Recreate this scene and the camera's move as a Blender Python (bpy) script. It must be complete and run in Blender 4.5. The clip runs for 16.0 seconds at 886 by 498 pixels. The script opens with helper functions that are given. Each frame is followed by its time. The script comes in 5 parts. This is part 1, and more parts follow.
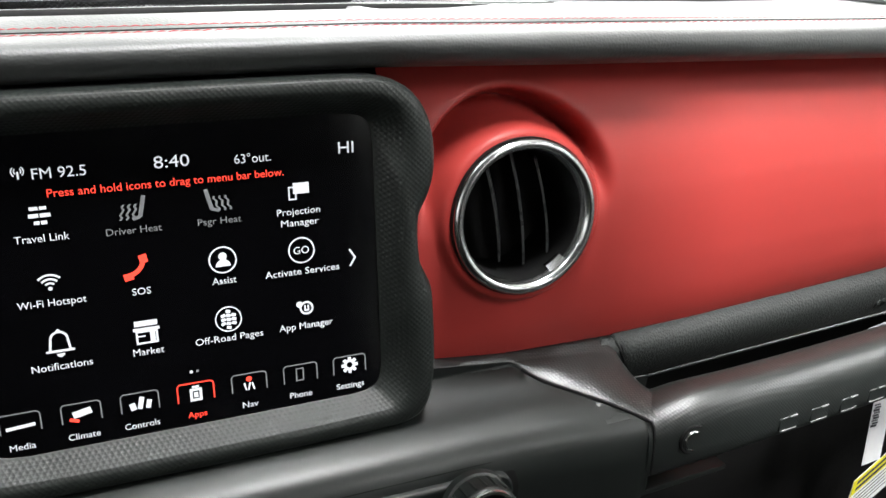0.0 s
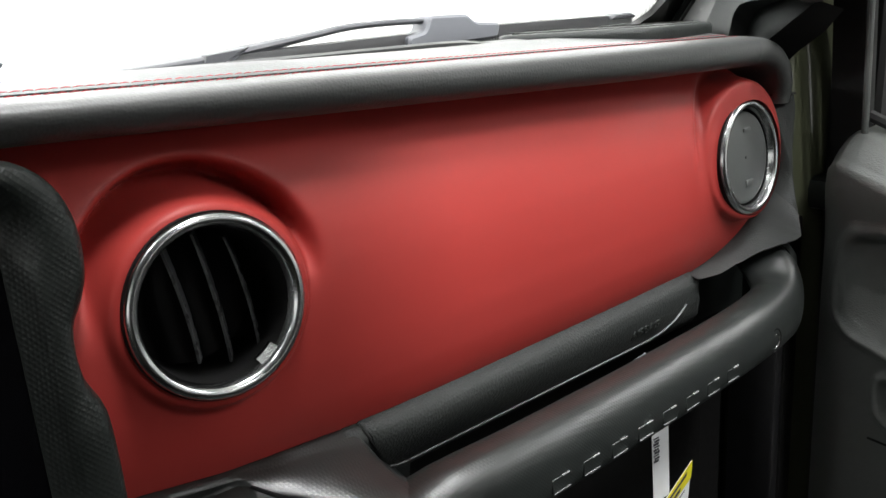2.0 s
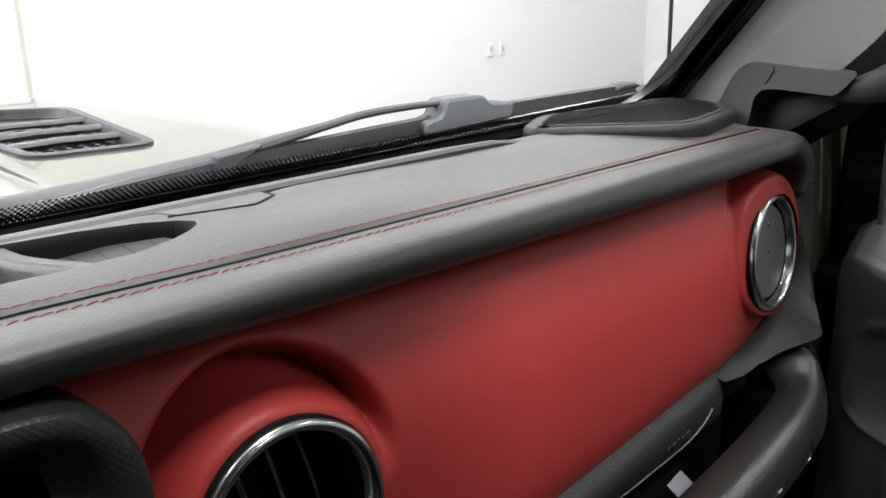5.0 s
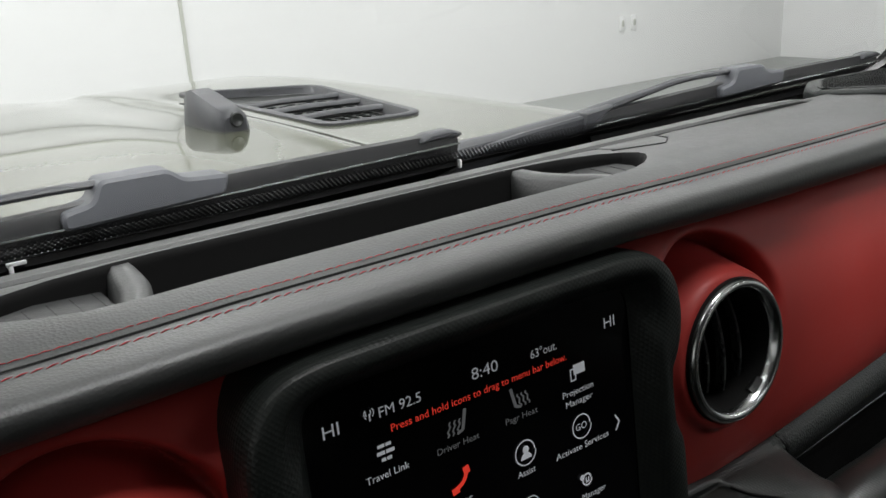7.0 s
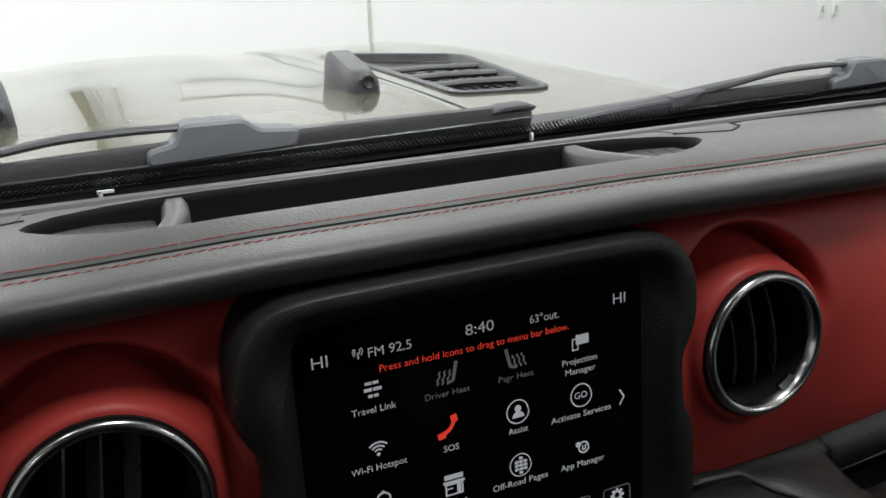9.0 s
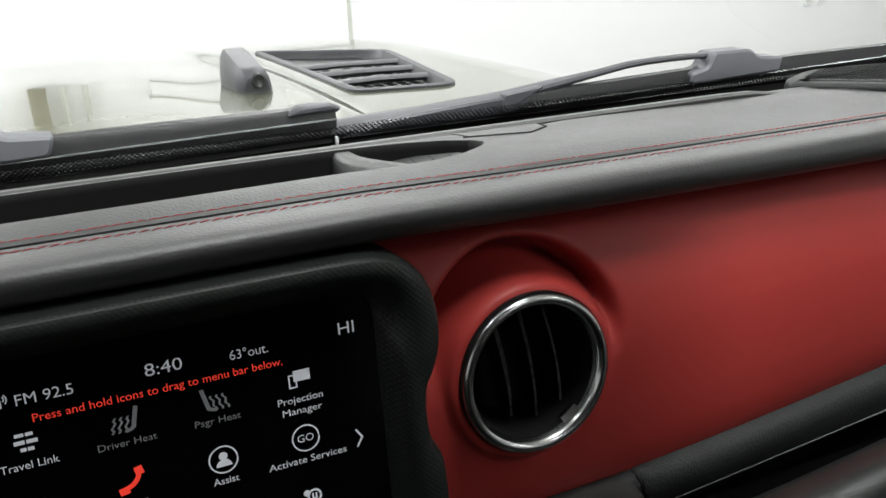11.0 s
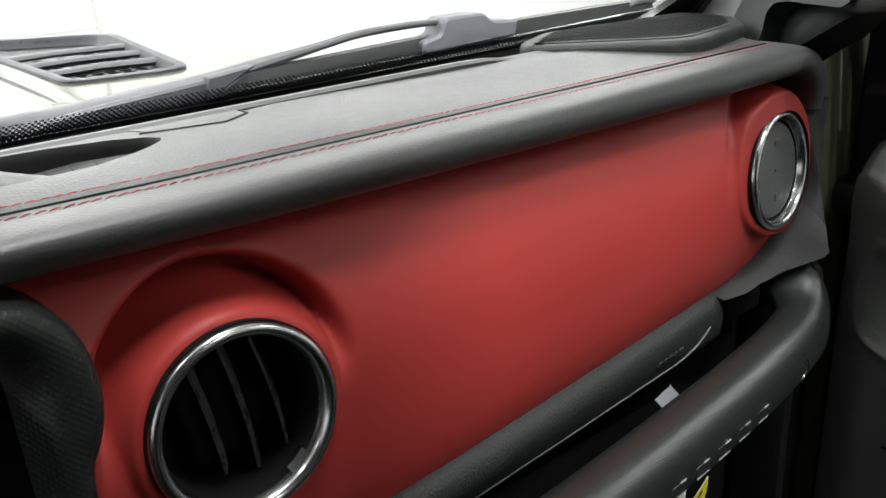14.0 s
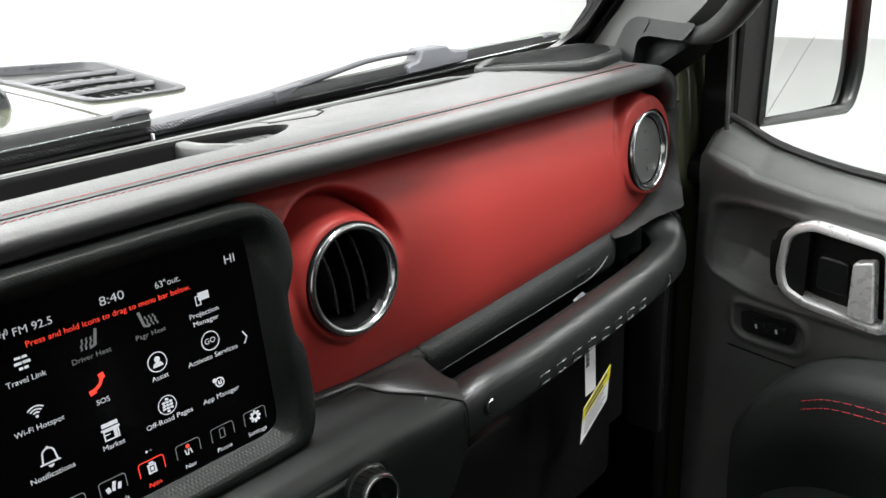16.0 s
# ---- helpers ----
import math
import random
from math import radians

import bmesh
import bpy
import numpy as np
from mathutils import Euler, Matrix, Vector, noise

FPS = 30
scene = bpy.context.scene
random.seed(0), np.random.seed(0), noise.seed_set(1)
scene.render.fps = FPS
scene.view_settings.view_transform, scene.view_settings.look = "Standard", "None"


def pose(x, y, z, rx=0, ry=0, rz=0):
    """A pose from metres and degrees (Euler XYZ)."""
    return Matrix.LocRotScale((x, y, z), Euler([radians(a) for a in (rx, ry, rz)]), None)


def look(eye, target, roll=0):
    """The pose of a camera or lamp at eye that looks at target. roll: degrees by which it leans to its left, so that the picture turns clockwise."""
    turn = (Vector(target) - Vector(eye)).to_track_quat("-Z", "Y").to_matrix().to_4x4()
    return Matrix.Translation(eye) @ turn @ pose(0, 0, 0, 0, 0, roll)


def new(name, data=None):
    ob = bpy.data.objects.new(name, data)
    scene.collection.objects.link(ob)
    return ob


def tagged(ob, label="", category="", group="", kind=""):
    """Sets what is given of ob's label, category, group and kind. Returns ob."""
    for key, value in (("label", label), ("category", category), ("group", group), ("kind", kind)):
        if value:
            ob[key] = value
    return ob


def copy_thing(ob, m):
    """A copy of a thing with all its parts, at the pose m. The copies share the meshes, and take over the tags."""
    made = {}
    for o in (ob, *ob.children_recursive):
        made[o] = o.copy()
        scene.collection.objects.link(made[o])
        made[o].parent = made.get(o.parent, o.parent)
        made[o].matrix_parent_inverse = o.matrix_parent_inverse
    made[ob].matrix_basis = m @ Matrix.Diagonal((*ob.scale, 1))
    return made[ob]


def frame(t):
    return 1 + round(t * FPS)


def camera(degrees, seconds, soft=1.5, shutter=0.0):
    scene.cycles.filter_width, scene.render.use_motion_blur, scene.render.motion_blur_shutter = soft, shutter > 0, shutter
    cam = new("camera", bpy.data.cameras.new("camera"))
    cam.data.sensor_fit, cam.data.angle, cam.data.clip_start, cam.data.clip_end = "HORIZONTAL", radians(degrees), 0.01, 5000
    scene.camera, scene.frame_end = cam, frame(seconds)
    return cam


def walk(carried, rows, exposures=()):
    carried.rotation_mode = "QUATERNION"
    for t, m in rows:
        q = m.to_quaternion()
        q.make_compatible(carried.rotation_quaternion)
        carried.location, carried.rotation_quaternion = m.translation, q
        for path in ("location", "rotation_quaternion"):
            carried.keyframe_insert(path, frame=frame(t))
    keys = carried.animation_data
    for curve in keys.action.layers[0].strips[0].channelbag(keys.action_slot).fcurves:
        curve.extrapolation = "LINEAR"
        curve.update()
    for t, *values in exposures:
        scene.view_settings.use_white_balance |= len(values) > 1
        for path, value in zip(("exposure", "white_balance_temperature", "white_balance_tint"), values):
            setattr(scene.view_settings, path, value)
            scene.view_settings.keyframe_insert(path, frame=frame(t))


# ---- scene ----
cam = camera(53.8, 16.0)
PATH = [
    (0, (-0.037, -0.386, 1.456), (0.703, 1.326, 0.727), 1.3),
    (0.2, (-0.004, -0.387, 1.461), (0.741, 1.318, 0.717), 1.6),
    (0.5, (0.044, -0.387, 1.468), (0.806, 1.298, 0.711), 1.5),
    (1, (0.073, -0.401, 1.444), (1.022, 1.256, 0.847), -1.4),
    (1.5, (0.057, -0.373, 1.443), (1.162, 1.191, 0.869), -1.7),
    (2, (0.031, -0.356, 1.429), (1.201, 1.172, 0.884), -3.5),
    (2.5, (0.02, -0.34, 1.414), (1.237, 1.155, 0.885), -3.4),
    (3, (0.013, -0.341, 1.418), (1.253, 1.136, 0.888), -3.1),
    (3.5, (0.022, -0.331, 1.444), (1.294, 1.124, 0.929), -3.1),
    (3.7, (0.033, -0.321, 1.477), (1.322, 1.113, 0.946), -2.1),
    (5.8, (-0.026, -0.237, 1.505), (1.302, 1.13, 0.9), -1.8),
    (6, (-0.061, -0.243, 1.508), (1.264, 1.124, 0.895), -2.0),
    (6.5, (-0.152, -0.268, 1.521), (1.116, 1.146, 0.893), -3.1),
    (7, (-0.217, -0.278, 1.523), (0.887, 1.269, 0.9), -3.4),
    (7.5, (-0.25, -0.304, 1.521), (0.702, 1.336, 0.886), -3.2),
    (8, (-0.237, -0.324, 1.524), (0.606, 1.372, 0.882), -3.2),
    (8.2, (-0.226, -0.329, 1.523), (0.588, 1.38, 0.878), -2.1),
    (10.3, (-0.079, -0.351, 1.522), (0.65, 1.385, 0.846), -2.1),
    (10.5, (-0.069, -0.355, 1.521), (0.665, 1.378, 0.845), -2.3),
    (11, (-0.026, -0.344, 1.513), (0.743, 1.374, 0.838), -2.3),
    (11.5, (0.018, -0.314, 1.502), (0.857, 1.372, 0.828), -1.8),
    (12, (0.065, -0.289, 1.493), (0.993, 1.348, 0.816), -1.2),
    (12.5, (0.091, -0.283, 1.502), (1.097, 1.301, 0.809), -0.9),
    (13, (0.087, -0.275, 1.513), (1.163, 1.253, 0.8), -1.1),
    (13.5, (0.08, -0.269, 1.509), (1.211, 1.207, 0.773), -2.5),
    (14, (0.047, -0.296, 1.497), (1.209, 1.154, 0.757), -3.0),
    (14.5, (0.0, -0.318, 1.511), (1.179, 1.118, 0.771), -3.1),
    (15, (-0.032, -0.328, 1.511), (1.177, 1.08, 0.766), -3.0),
    (15.5, (-0.094, -0.378, 1.533), (1.156, 0.99, 0.78), -3.1),
    (16, (-0.195, -0.462, 1.546), (1.136, 0.852, 0.839), -2.6),
]
walk(cam, [(t, look(eye, target, roll)) for t, eye, target, roll in PATH],
     [(0, 1.25), (0.5, 1.15), (1.0, 1.05), (1.5, 0.75), (2.0, 0.55), (2.5, 0.6), (3.0, 0.95), (3.7, 0.9), (5.8, -0.75), (8.2, -0.85),
      (10.3, -0.45), (11.5, -0.4), (12.0, -0.25), (12.5, -0.12), (13.0, -0.10), (14.0, 0.05), (15.0, 0.35), (16, 0.45)])

# ---- world and lights ----
world = bpy.data.worlds.new("hall_air")
scene.world = world
world.use_nodes = True
world.node_tree.nodes["Background"].inputs["Color"].default_value = (0.95, 1.0, 0.97, 1)
world.node_tree.nodes["Background"].inputs["Strength"].default_value = 0.02


def lamp(name, x, y, z, sx, sy, watts, colour=(1.0, 1.0, 1.0)):
    d = bpy.data.lights.new(name, "AREA")
    d.shape, d.size, d.size_y, d.energy, d.color = "RECTANGLE", sx, sy, watts, colour
    o = new(name, d)
    o.matrix_world = pose(x, y, z)
    return o


LAMP_W = 75
# ceiling tubes: x, y and share of the usual power
# the strong one at (0.55, -1.35) is a key light added for the red face
TUBES = [(-4.5, -4.5, 0.6), (-1.5, -4.5, 0.5), (1.5, -4.5, 0.6), (4.5, -4.5, 0.5), (7.5, -4.5, 1.0),
         (-4.5, -1.0, 0.6), (-1.5, -1.0, 0.4), (0.55, -1.35, 3.7), (4.5, -2.0, 1.0), (7.5, -1.0, 1.4),
         (-4.5, 2.5, 2.8), (-1.5, 2.5, 1.1), (1.5, 2.5, 1.2), (4.5, 2.5, 1.3), (7.5, 2.5, 1.3),
         (-4.5, 5.5, 4.5), (-1.5, 5.5, 2.2), (1.5, 5.5, 1.8), (4.5, 5.5, 1.5), (7.5, 5.5, 1.5)]
for lx, ly, share in TUBES:
    lamp("overhead_light", lx, ly, 4.4, 0.4, 2.4, LAMP_W * share)


# ---- materials ----
def mat(name, colour, rough=0.5, metal=0.0, vary=0.08, grain=0.0, grain_scale=900.0, coat=0.0, kind="noise",
        spec=0.5, wear=6.0, emit=0.0, bump_m=0.0004, rough_vary=0.08):
    """A principled surface with broad and fine variation; grain is the strength of its fine relief."""
    m = bpy.data.materials.new(name)
    m.use_nodes = True
    nt = m.node_tree
    b = nt.nodes["Principled BSDF"]
    b.inputs["Metallic"].default_value = metal
    b.inputs["Specular IOR Level"].default_value = spec
    b.inputs["Coat Weight"].default_value = coat
    b.inputs["Coat Roughness"].default_value = 0.04
    tc = nt.nodes.new("ShaderNodeTexCoord")
    n1 = nt.nodes.new("ShaderNodeTexNoise")
    n1.inputs["Scale"].default_value = wear
    n1.inputs["Detail"].default_value = 5
    n2 = nt.nodes.new("ShaderNodeTexNoise")
    n2.inputs["Scale"].default_value = wear * 23
    n2.inputs["Detail"].default_value = 3
    for n in (n1, n2):
        nt.links.new(tc.outputs["Object"], n.inputs["Vector"])
    add = nt.nodes.new("ShaderNodeMath")
    add.operation = "ADD"
    nt.links.new(n1.outputs["Fac"], add.inputs[0])
    nt.links.new(n2.outputs["Fac"], add.inputs[1])
    mp = nt.nodes.new("ShaderNodeMapRange")
    mp.inputs["From Min"].default_value, mp.inputs["From Max"].default_value = 0.6, 1.4
    mp.inputs["To Min"].default_value, mp.inputs["To Max"].default_value = 1 - vary, 1 + vary
    nt.links.new(add.outputs[0], mp.inputs["Value"])
    sc = nt.nodes.new("ShaderNodeVectorMath")
    sc.operation = "SCALE"
    sc.inputs[0].default_value = colour
    nt.links.new(mp.outputs[0], sc.inputs["Scale"])
    nt.links.new(sc.outputs["Vector"], b.inputs["Base Color"])
    mr = nt.nodes.new("ShaderNodeMapRange")
    mr.inputs["From Min"].default_value, mr.inputs["From Max"].default_value = 0.6, 1.4
    mr.inputs["To Min"].default_value = max(0.0, rough * (1 - rough_vary))
    mr.inputs["To Max"].default_value = min(1.0, rough * (1 + rough_vary))
    nt.links.new(add.outputs[0], mr.inputs["Value"])
    nt.links.new(mr.outputs[0], b.inputs["Roughness"])
    if grain:
        bp = nt.nodes.new("ShaderNodeBump")
        bp.inputs["Strength"].default_value = grain
        bp.inputs["Distance"].default_value = bump_m
        if kind == "noise":
            g = nt.nodes.new("ShaderNodeTexNoise")
            g.inputs["Scale"].default_value = grain_scale
            g.inputs["Detail"].default_value = 4
            nt.links.new(tc.outputs["Object"], g.inputs["Vector"])
            nt.links.new(g.outputs["Fac"], bp.inputs["Height"])
        else:
            g = nt.nodes.new("ShaderNodeTexVoronoi")
            g.inputs["Scale"].default_value = grain_scale
            nt.links.new(g.outputs["Distance"], bp.inputs["Height"])
            if kind == "knurl":
                g.inputs["Randomness"].default_value = 0.0
                ro = nt.nodes.new("ShaderNodeMapping")
                ro.inputs["Rotation"].default_value = (0.0, radians(45), 0.0)
                nt.links.new(tc.outputs["Object"], ro.inputs["Vector"])
                nt.links.new(ro.outputs["Vector"], g.inputs["Vector"])
            else:
                nt.links.new(tc.outputs["Object"], g.inputs["Vector"])
        nt.links.new(bp.outputs["Normal"], b.inputs["Normal"])
    if emit:
        b.inputs["Emission Color"].default_value = (*colour, 1)
        b.inputs["Emission Strength"].default_value = emit
    return m


PAD = mat("pad_vinyl", (0.030, 0.0318, 0.0312), 0.46, spec=0.70, grain=0.28, grain_scale=700, kind="cells", vary=0.06)
PLASTIC = mat("grained_black_plastic", (0.017, 0.0195, 0.0185), 0.5, grain=0.5, grain_scale=900, kind="cells", spec=0.22)
SMOOTH = mat("satin_black_plastic", (0.0085, 0.0103, 0.0096), 0.36, grain=0.08, grain_scale=500, spec=0.38)
# near-black for gaps, recesses, dark parts and the sheet under the handle base
DARK = mat("deep_black", (0.004, 0.004, 0.004), 0.65, vary=0.2, spec=0.2)
KNURL = mat("knurled_rubber_plastic", (0.0110, 0.0130, 0.0122), 0.34, grain=0.35, grain_scale=640, kind="knurl", bump_m=0.0004, spec=0.62)
RED = mat("soft_red_paint", (0.335, 0.034, 0.029), 0.46, vary=0.03, grain=0.03, grain_scale=1600, spec=0.27)
CHROME = mat("satin_chrome", (0.50, 0.51, 0.51), 0.22, metal=1.0, vary=0.05)
SHROUD = mat("coarse_grained_black", (0.019, 0.021, 0.020), 0.5, grain=0.7, grain_scale=600, kind="cells", spec=0.25, bump_m=0.0005)
BEZEL = mat("fine_knurled_bezel", (0.0125, 0.0148, 0.0136), 0.40, grain=0.6, grain_scale=520, kind="knurl", bump_m=0.0005, spec=0.26)
SLAT = mat("satin_slat", (0.05, 0.051, 0.052), 0.28, spec=0.6)
# pale grey base: the shine on black edges is put into the colour
SHINE = mat("pale_edge_shine", (0.16, 0.165, 0.165), 0.22, spec=0.6)
DISC = mat("grey_vent_disc", (0.075, 0.08, 0.077), 0.5, grain=0.2)
GLOSS = mat("screen_black_glass", (0.002, 0.002, 0.0025), 0.12, vary=0.0, rough_vary=0.3, spec=0.2)
DOORM = mat("grained_door_trim", (0.088, 0.093, 0.089), 0.45, grain=0.45, grain_scale=800, kind="cells", spec=0.6)
SILVER = mat("satin_silver_paint", (0.60, 0.61, 0.61), 0.28, metal=0.35, vary=0.02, rough_vary=0.05)
TRIM = mat("charcoal_grained_trim", (0.030, 0.032, 0.031), 0.5, grain=0.45, grain_scale=800, kind="cells", spec=0.3)
RUBBER = mat("wiper_rubber", (0.015, 0.015, 0.016), 0.45, grain=0.2)
ARM = mat("wiper_arm_paint", (0.034, 0.035, 0.040), 0.45, grain=0.15, grain_scale=1500)
CLAW = mat("grey_claw_plastic", (0.085, 0.088, 0.098), 0.5, grain=0.15, grain_scale=1500)
FRIT = mat("black_ceramic_print", (0.004, 0.004, 0.004), 0.35)
OLIVE = mat("olive_green_paint", (0.070, 0.075, 0.046), 0.4, coat=1.0, vary=0.03, spec=0.1)
STITCH = mat("red_thread", (0.34, 0.010, 0.018), 0.7, grain=0.3, grain_scale=3000)
MAT_RUBBER = mat("tray_mat", (0.018, 0.019, 0.019), 0.6, grain=0.5, grain_scale=300)
PAPER = mat("white_paper", (0.78, 0.79, 0.8), 0.6, vary=0.04)
YELLOW = mat("yellow_print", (0.75, 0.68, 0.02), 0.55, vary=0.04)
INK = mat("dark_ink", (0.05, 0.05, 0.06), 0.6)
WHITE_GLOW = mat("screen_white", (0.62, 0.64, 0.68), 0.5, vary=0.0, emit=0.36)
GREY_GLOW = mat("screen_grey", (0.17, 0.175, 0.18), 0.5, vary=0.0, emit=0.32)
RED_GLOW = mat("screen_red", (0.85, 0.05, 0.03), 0.5, vary=0.0, emit=0.75)
ORANGE_GLOW = mat("amber_lamp", (1.0, 0.35, 0.02), 0.5, vary=0.0, emit=1.5)
WALL = mat("white_wall_paint", (0.80, 0.80, 0.795), 0.7, vary=0.03, grain=0.1, grain_scale=60)
POSTB = mat("brown_post_paint", (0.20, 0.18, 0.11), 0.6)
TRIMW = mat("pale_grey_post_paint", (0.50, 0.51, 0.46), 0.6)
FLOOR = mat("sealed_concrete", (0.27, 0.28, 0.265), 0.35, vary=0.12, wear=1.2, grain=0.1, grain_scale=80)
CEIL = mat("ceiling_paint", (0.7, 0.7, 0.68), 0.8)
TRIM_GREY = mat("smooth_grey_pillar_plastic", (0.050, 0.052, 0.050), 0.45, grain=0.35, grain_scale=900, kind="cells", spec=0.6)
HOLE = mat("open_grille_hole", (0.0015, 0.0015, 0.0015), 0.9, vary=0.0, spec=0.0)
GRILLE = mat("black_grille_plastic", (0.040, 0.042, 0.0415), 0.55, grain=0.3, grain_scale=900, spec=0.18)
LINER = mat("headliner_cloth", (0.10, 0.10, 0.10), 0.9, grain=0.4)

GLASS = bpy.data.materials.new("clear_glass")
GLASS.use_nodes = True
_nt = GLASS.node_tree
_nt.nodes.remove(_nt.nodes["Principled BSDF"])
_tr = _nt.nodes.new("ShaderNodeBsdfTransparent")
_tr.inputs["Color"].default_value = (0.94, 0.955, 0.955, 1)
_gl = _nt.nodes.new("ShaderNodeBsdfGlossy")
_gl.inputs["Roughness"].default_value = 0.02
_fr = _nt.nodes.new("ShaderNodeFresnel")
_fr.inputs["IOR"].default_value = 1.45
_mx = _nt.nodes.new("ShaderNodeMixShader")
_nt.links.new(_fr.outputs[0], _mx.inputs[0])
_nt.links.new(_tr.outputs[0], _mx.inputs[1])
_nt.links.new(_gl.outputs[0], _mx.inputs[2])
_nt.links.new(_mx.outputs[0], _nt.nodes["Material Output"].inputs["Surface"])
MIRROR = mat("mirror_silver", (0.9, 0.91, 0.91), 0.02, metal=1.0, vary=0.0)


# ---- building helpers ----
def thing(name, at, label, category, group="", kind=""):
    ob = new(name)
    ob.location = at
    return tagged(ob, label, category, group, kind)


def finish(bm, material, sharp=38):
    bmesh.ops.remove_doubles(bm, verts=bm.verts, dist=1e-6)
    bmesh.ops.recalc_face_normals(bm, faces=bm.faces)
    me = bpy.data.meshes.new("shape")
    bm.to_mesh(me)
    bm.free()
    me.materials.append(material)
    me.polygons.foreach_set("use_smooth", [True] * len(me.polygons))
    me.set_sharp_from_angle(angle=radians(sharp))
    return me


def part(name, bm, material, parent=None, label="", sharp=38, kind=""):
    """Links a bmesh, drawn in world metres, as one mesh under a thing or a part."""
    ob = new(name, finish(bm, material, sharp) if isinstance(bm, bmesh.types.BMesh) else bm)
    if parent is not None:
        ob.parent = parent
        ob.matrix_parent_inverse = Matrix.Translation(-Vector(parent.location)) if parent.data is None else Matrix.Identity(4)
    return tagged(ob, label, "", "", kind)


def sheet_of(pts, facing):
    """One clear pane whose face looks along 'facing'."""
    pts = [Vector(p) for p in pts]
    if (pts[1] - pts[0]).cross(pts[2] - pts[1]).dot(Vector(facing)) < 0:
        pts.reverse()
    me = bpy.data.meshes.new("shape")
    me.from_pydata([tuple(p) for p in pts], [], [tuple(range(len(pts)))])
    me.materials.append(GLASS)
    return me


def lone(name, bm, material, label, category, group="", kind="", sharp=38):
    return tagged(part(name, bm, material, None, "", sharp), label, category, group, kind)


def loft(loops, closed=True, caps=True, bm=None):
    """A skin over loops of equal length."""
    bm = bm or bmesh.new()
    rows = [[bm.verts.new(p) for p in lp] for lp in loops]
    n = len(rows[0])
    for a, b in zip(rows, rows[1:]):
        for i in range(n if closed else n - 1):
            k = (i + 1) % n
            if len({a[i], a[k], b[k], b[i]}) == 4:
                bm.faces.new((a[i], a[k], b[k], b[i]))
    if caps and closed:
        bm.faces.new(rows[0][::-1])
        bm.faces.new(rows[-1])
    return bm


def box(c, s, bevel=0.0, bm=None, m=None, seg=2):
    bm = bm or bmesh.new()
    r = bmesh.ops.create_cube(bm, size=1.0, matrix=Matrix.Translation(c) @ (m or Matrix.Identity(4)) @ Matrix.Diagonal((*s, 1)))
    if bevel:
        vs = set(r["verts"])
        es = [e for e in bm.edges if e.verts[0] in vs and e.verts[1] in vs]
        bmesh.ops.bevel(bm, geom=es, offset=bevel, segments=seg, affect="EDGES", profile=0.5)
    return bm


def circle(c, r, u, v, n=24, a0=0.0):
    c, u, v = Vector(c), Vector(u), Vector(v)
    return [c + u * (r * math.cos(a0 + 2 * math.pi * i / n)) + v * (r * math.sin(a0 + 2 * math.pi * i / n)) for i in range(n)]


def tube(path, radii, n=10, flat=1.0, up=(0, 0, 1), bm=None, caps=True):
    """A rounded bar along a path; flat squeezes it along 'up'."""
    path = [Vector(p) for p in path]
    if not isinstance(radii, (list, tuple)):
        radii = [radii] * len(path)
    loops = []
    for i, p in enumerate(path):
        d = (path[min(i + 1, len(path) - 1)] - path[max(i - 1, 0)]).normalized()
        s = d.cross(Vector(up)).normalized()
        w = s.cross(d).normalized()
        loops.append([p + s * (radii[i] * math.cos(2 * math.pi * k / n)) + w * (flat * radii[i] * math.sin(2 * math.pi * k / n)) for k in range(n)])
    return loft(loops, True, caps, bm)


def smooth_path(pts, n=6):
    """A Catmull-Rom line through points."""
    pts = [Vector(p) for p in pts]
    out = []
    for i in range(len(pts) - 1):
        p0, p1, p2, p3 = pts[max(i - 1, 0)], pts[i], pts[i + 1], pts[min(i + 2, len(pts) - 1)]
        for k in range(n):
            t = k / n
            out.append(0.5 * ((2 * p1) + (p2 - p0) * t + (2 * p0 - 5 * p1 + 4 * p2 - p3) * t * t + (3 * p1 - p0 - 3 * p2 + p3) * t ** 3))
    return out + [pts[-1]]


def offset(poly, d):
    """A closed outline in the plane moved inward (d > 0, counter-clockwise)."""
    n, out = len(poly), []
    for i in range(n):
        a, b, c = Vector(poly[i - 1]), Vector(poly[i]), Vector(poly[(i + 1) % n])
        e1, e2 = (b - a).normalized(), (c - b).normalized()
        n1, n2 = Vector((-e1.y, e1.x)), Vector((-e2.y, e2.x))
        m = (n1 + n2).normalized()
        out.append(b + m * (d / max(0.35, m.dot(n1))))
    return out


def rounded(poly, r, seg=4):
    """Rounds the corners of a closed outline."""
    n, out = len(poly), []
    for i in range(n):
        a, b, c = Vector(poly[i - 1]), Vector(poly[i]), Vector(poly[(i + 1) % n])
        rr = r[i] if isinstance(r, (list, tuple)) else r
        p, q = b + (a - b).normalized() * rr, b + (c - b).normalized() * rr
        for k in range(seg + 1):
            t = k / seg
            out.append(p * (1 - t) ** 2 + b * 2 * t * (1 - t) + q * t * t)
    return out


def lerp(tab, x):
    return float(np.interp(x, [a for a, _ in tab], [b for _, b in tab]))


def slab(poly, place, depths, insets=None, caps=True, bm=None):
    """An outline (u, v) swept through depths w, inset at each; place(u, v, w) gives the world point."""
    insets = insets or [0.0] * len(depths)
    return loft([[place(p.x, p.y, w) for p in offset(poly, s)] if s else [place(p[0], p[1], w) for p in poly] for w, s in zip(depths, insets)], True, caps, bm)


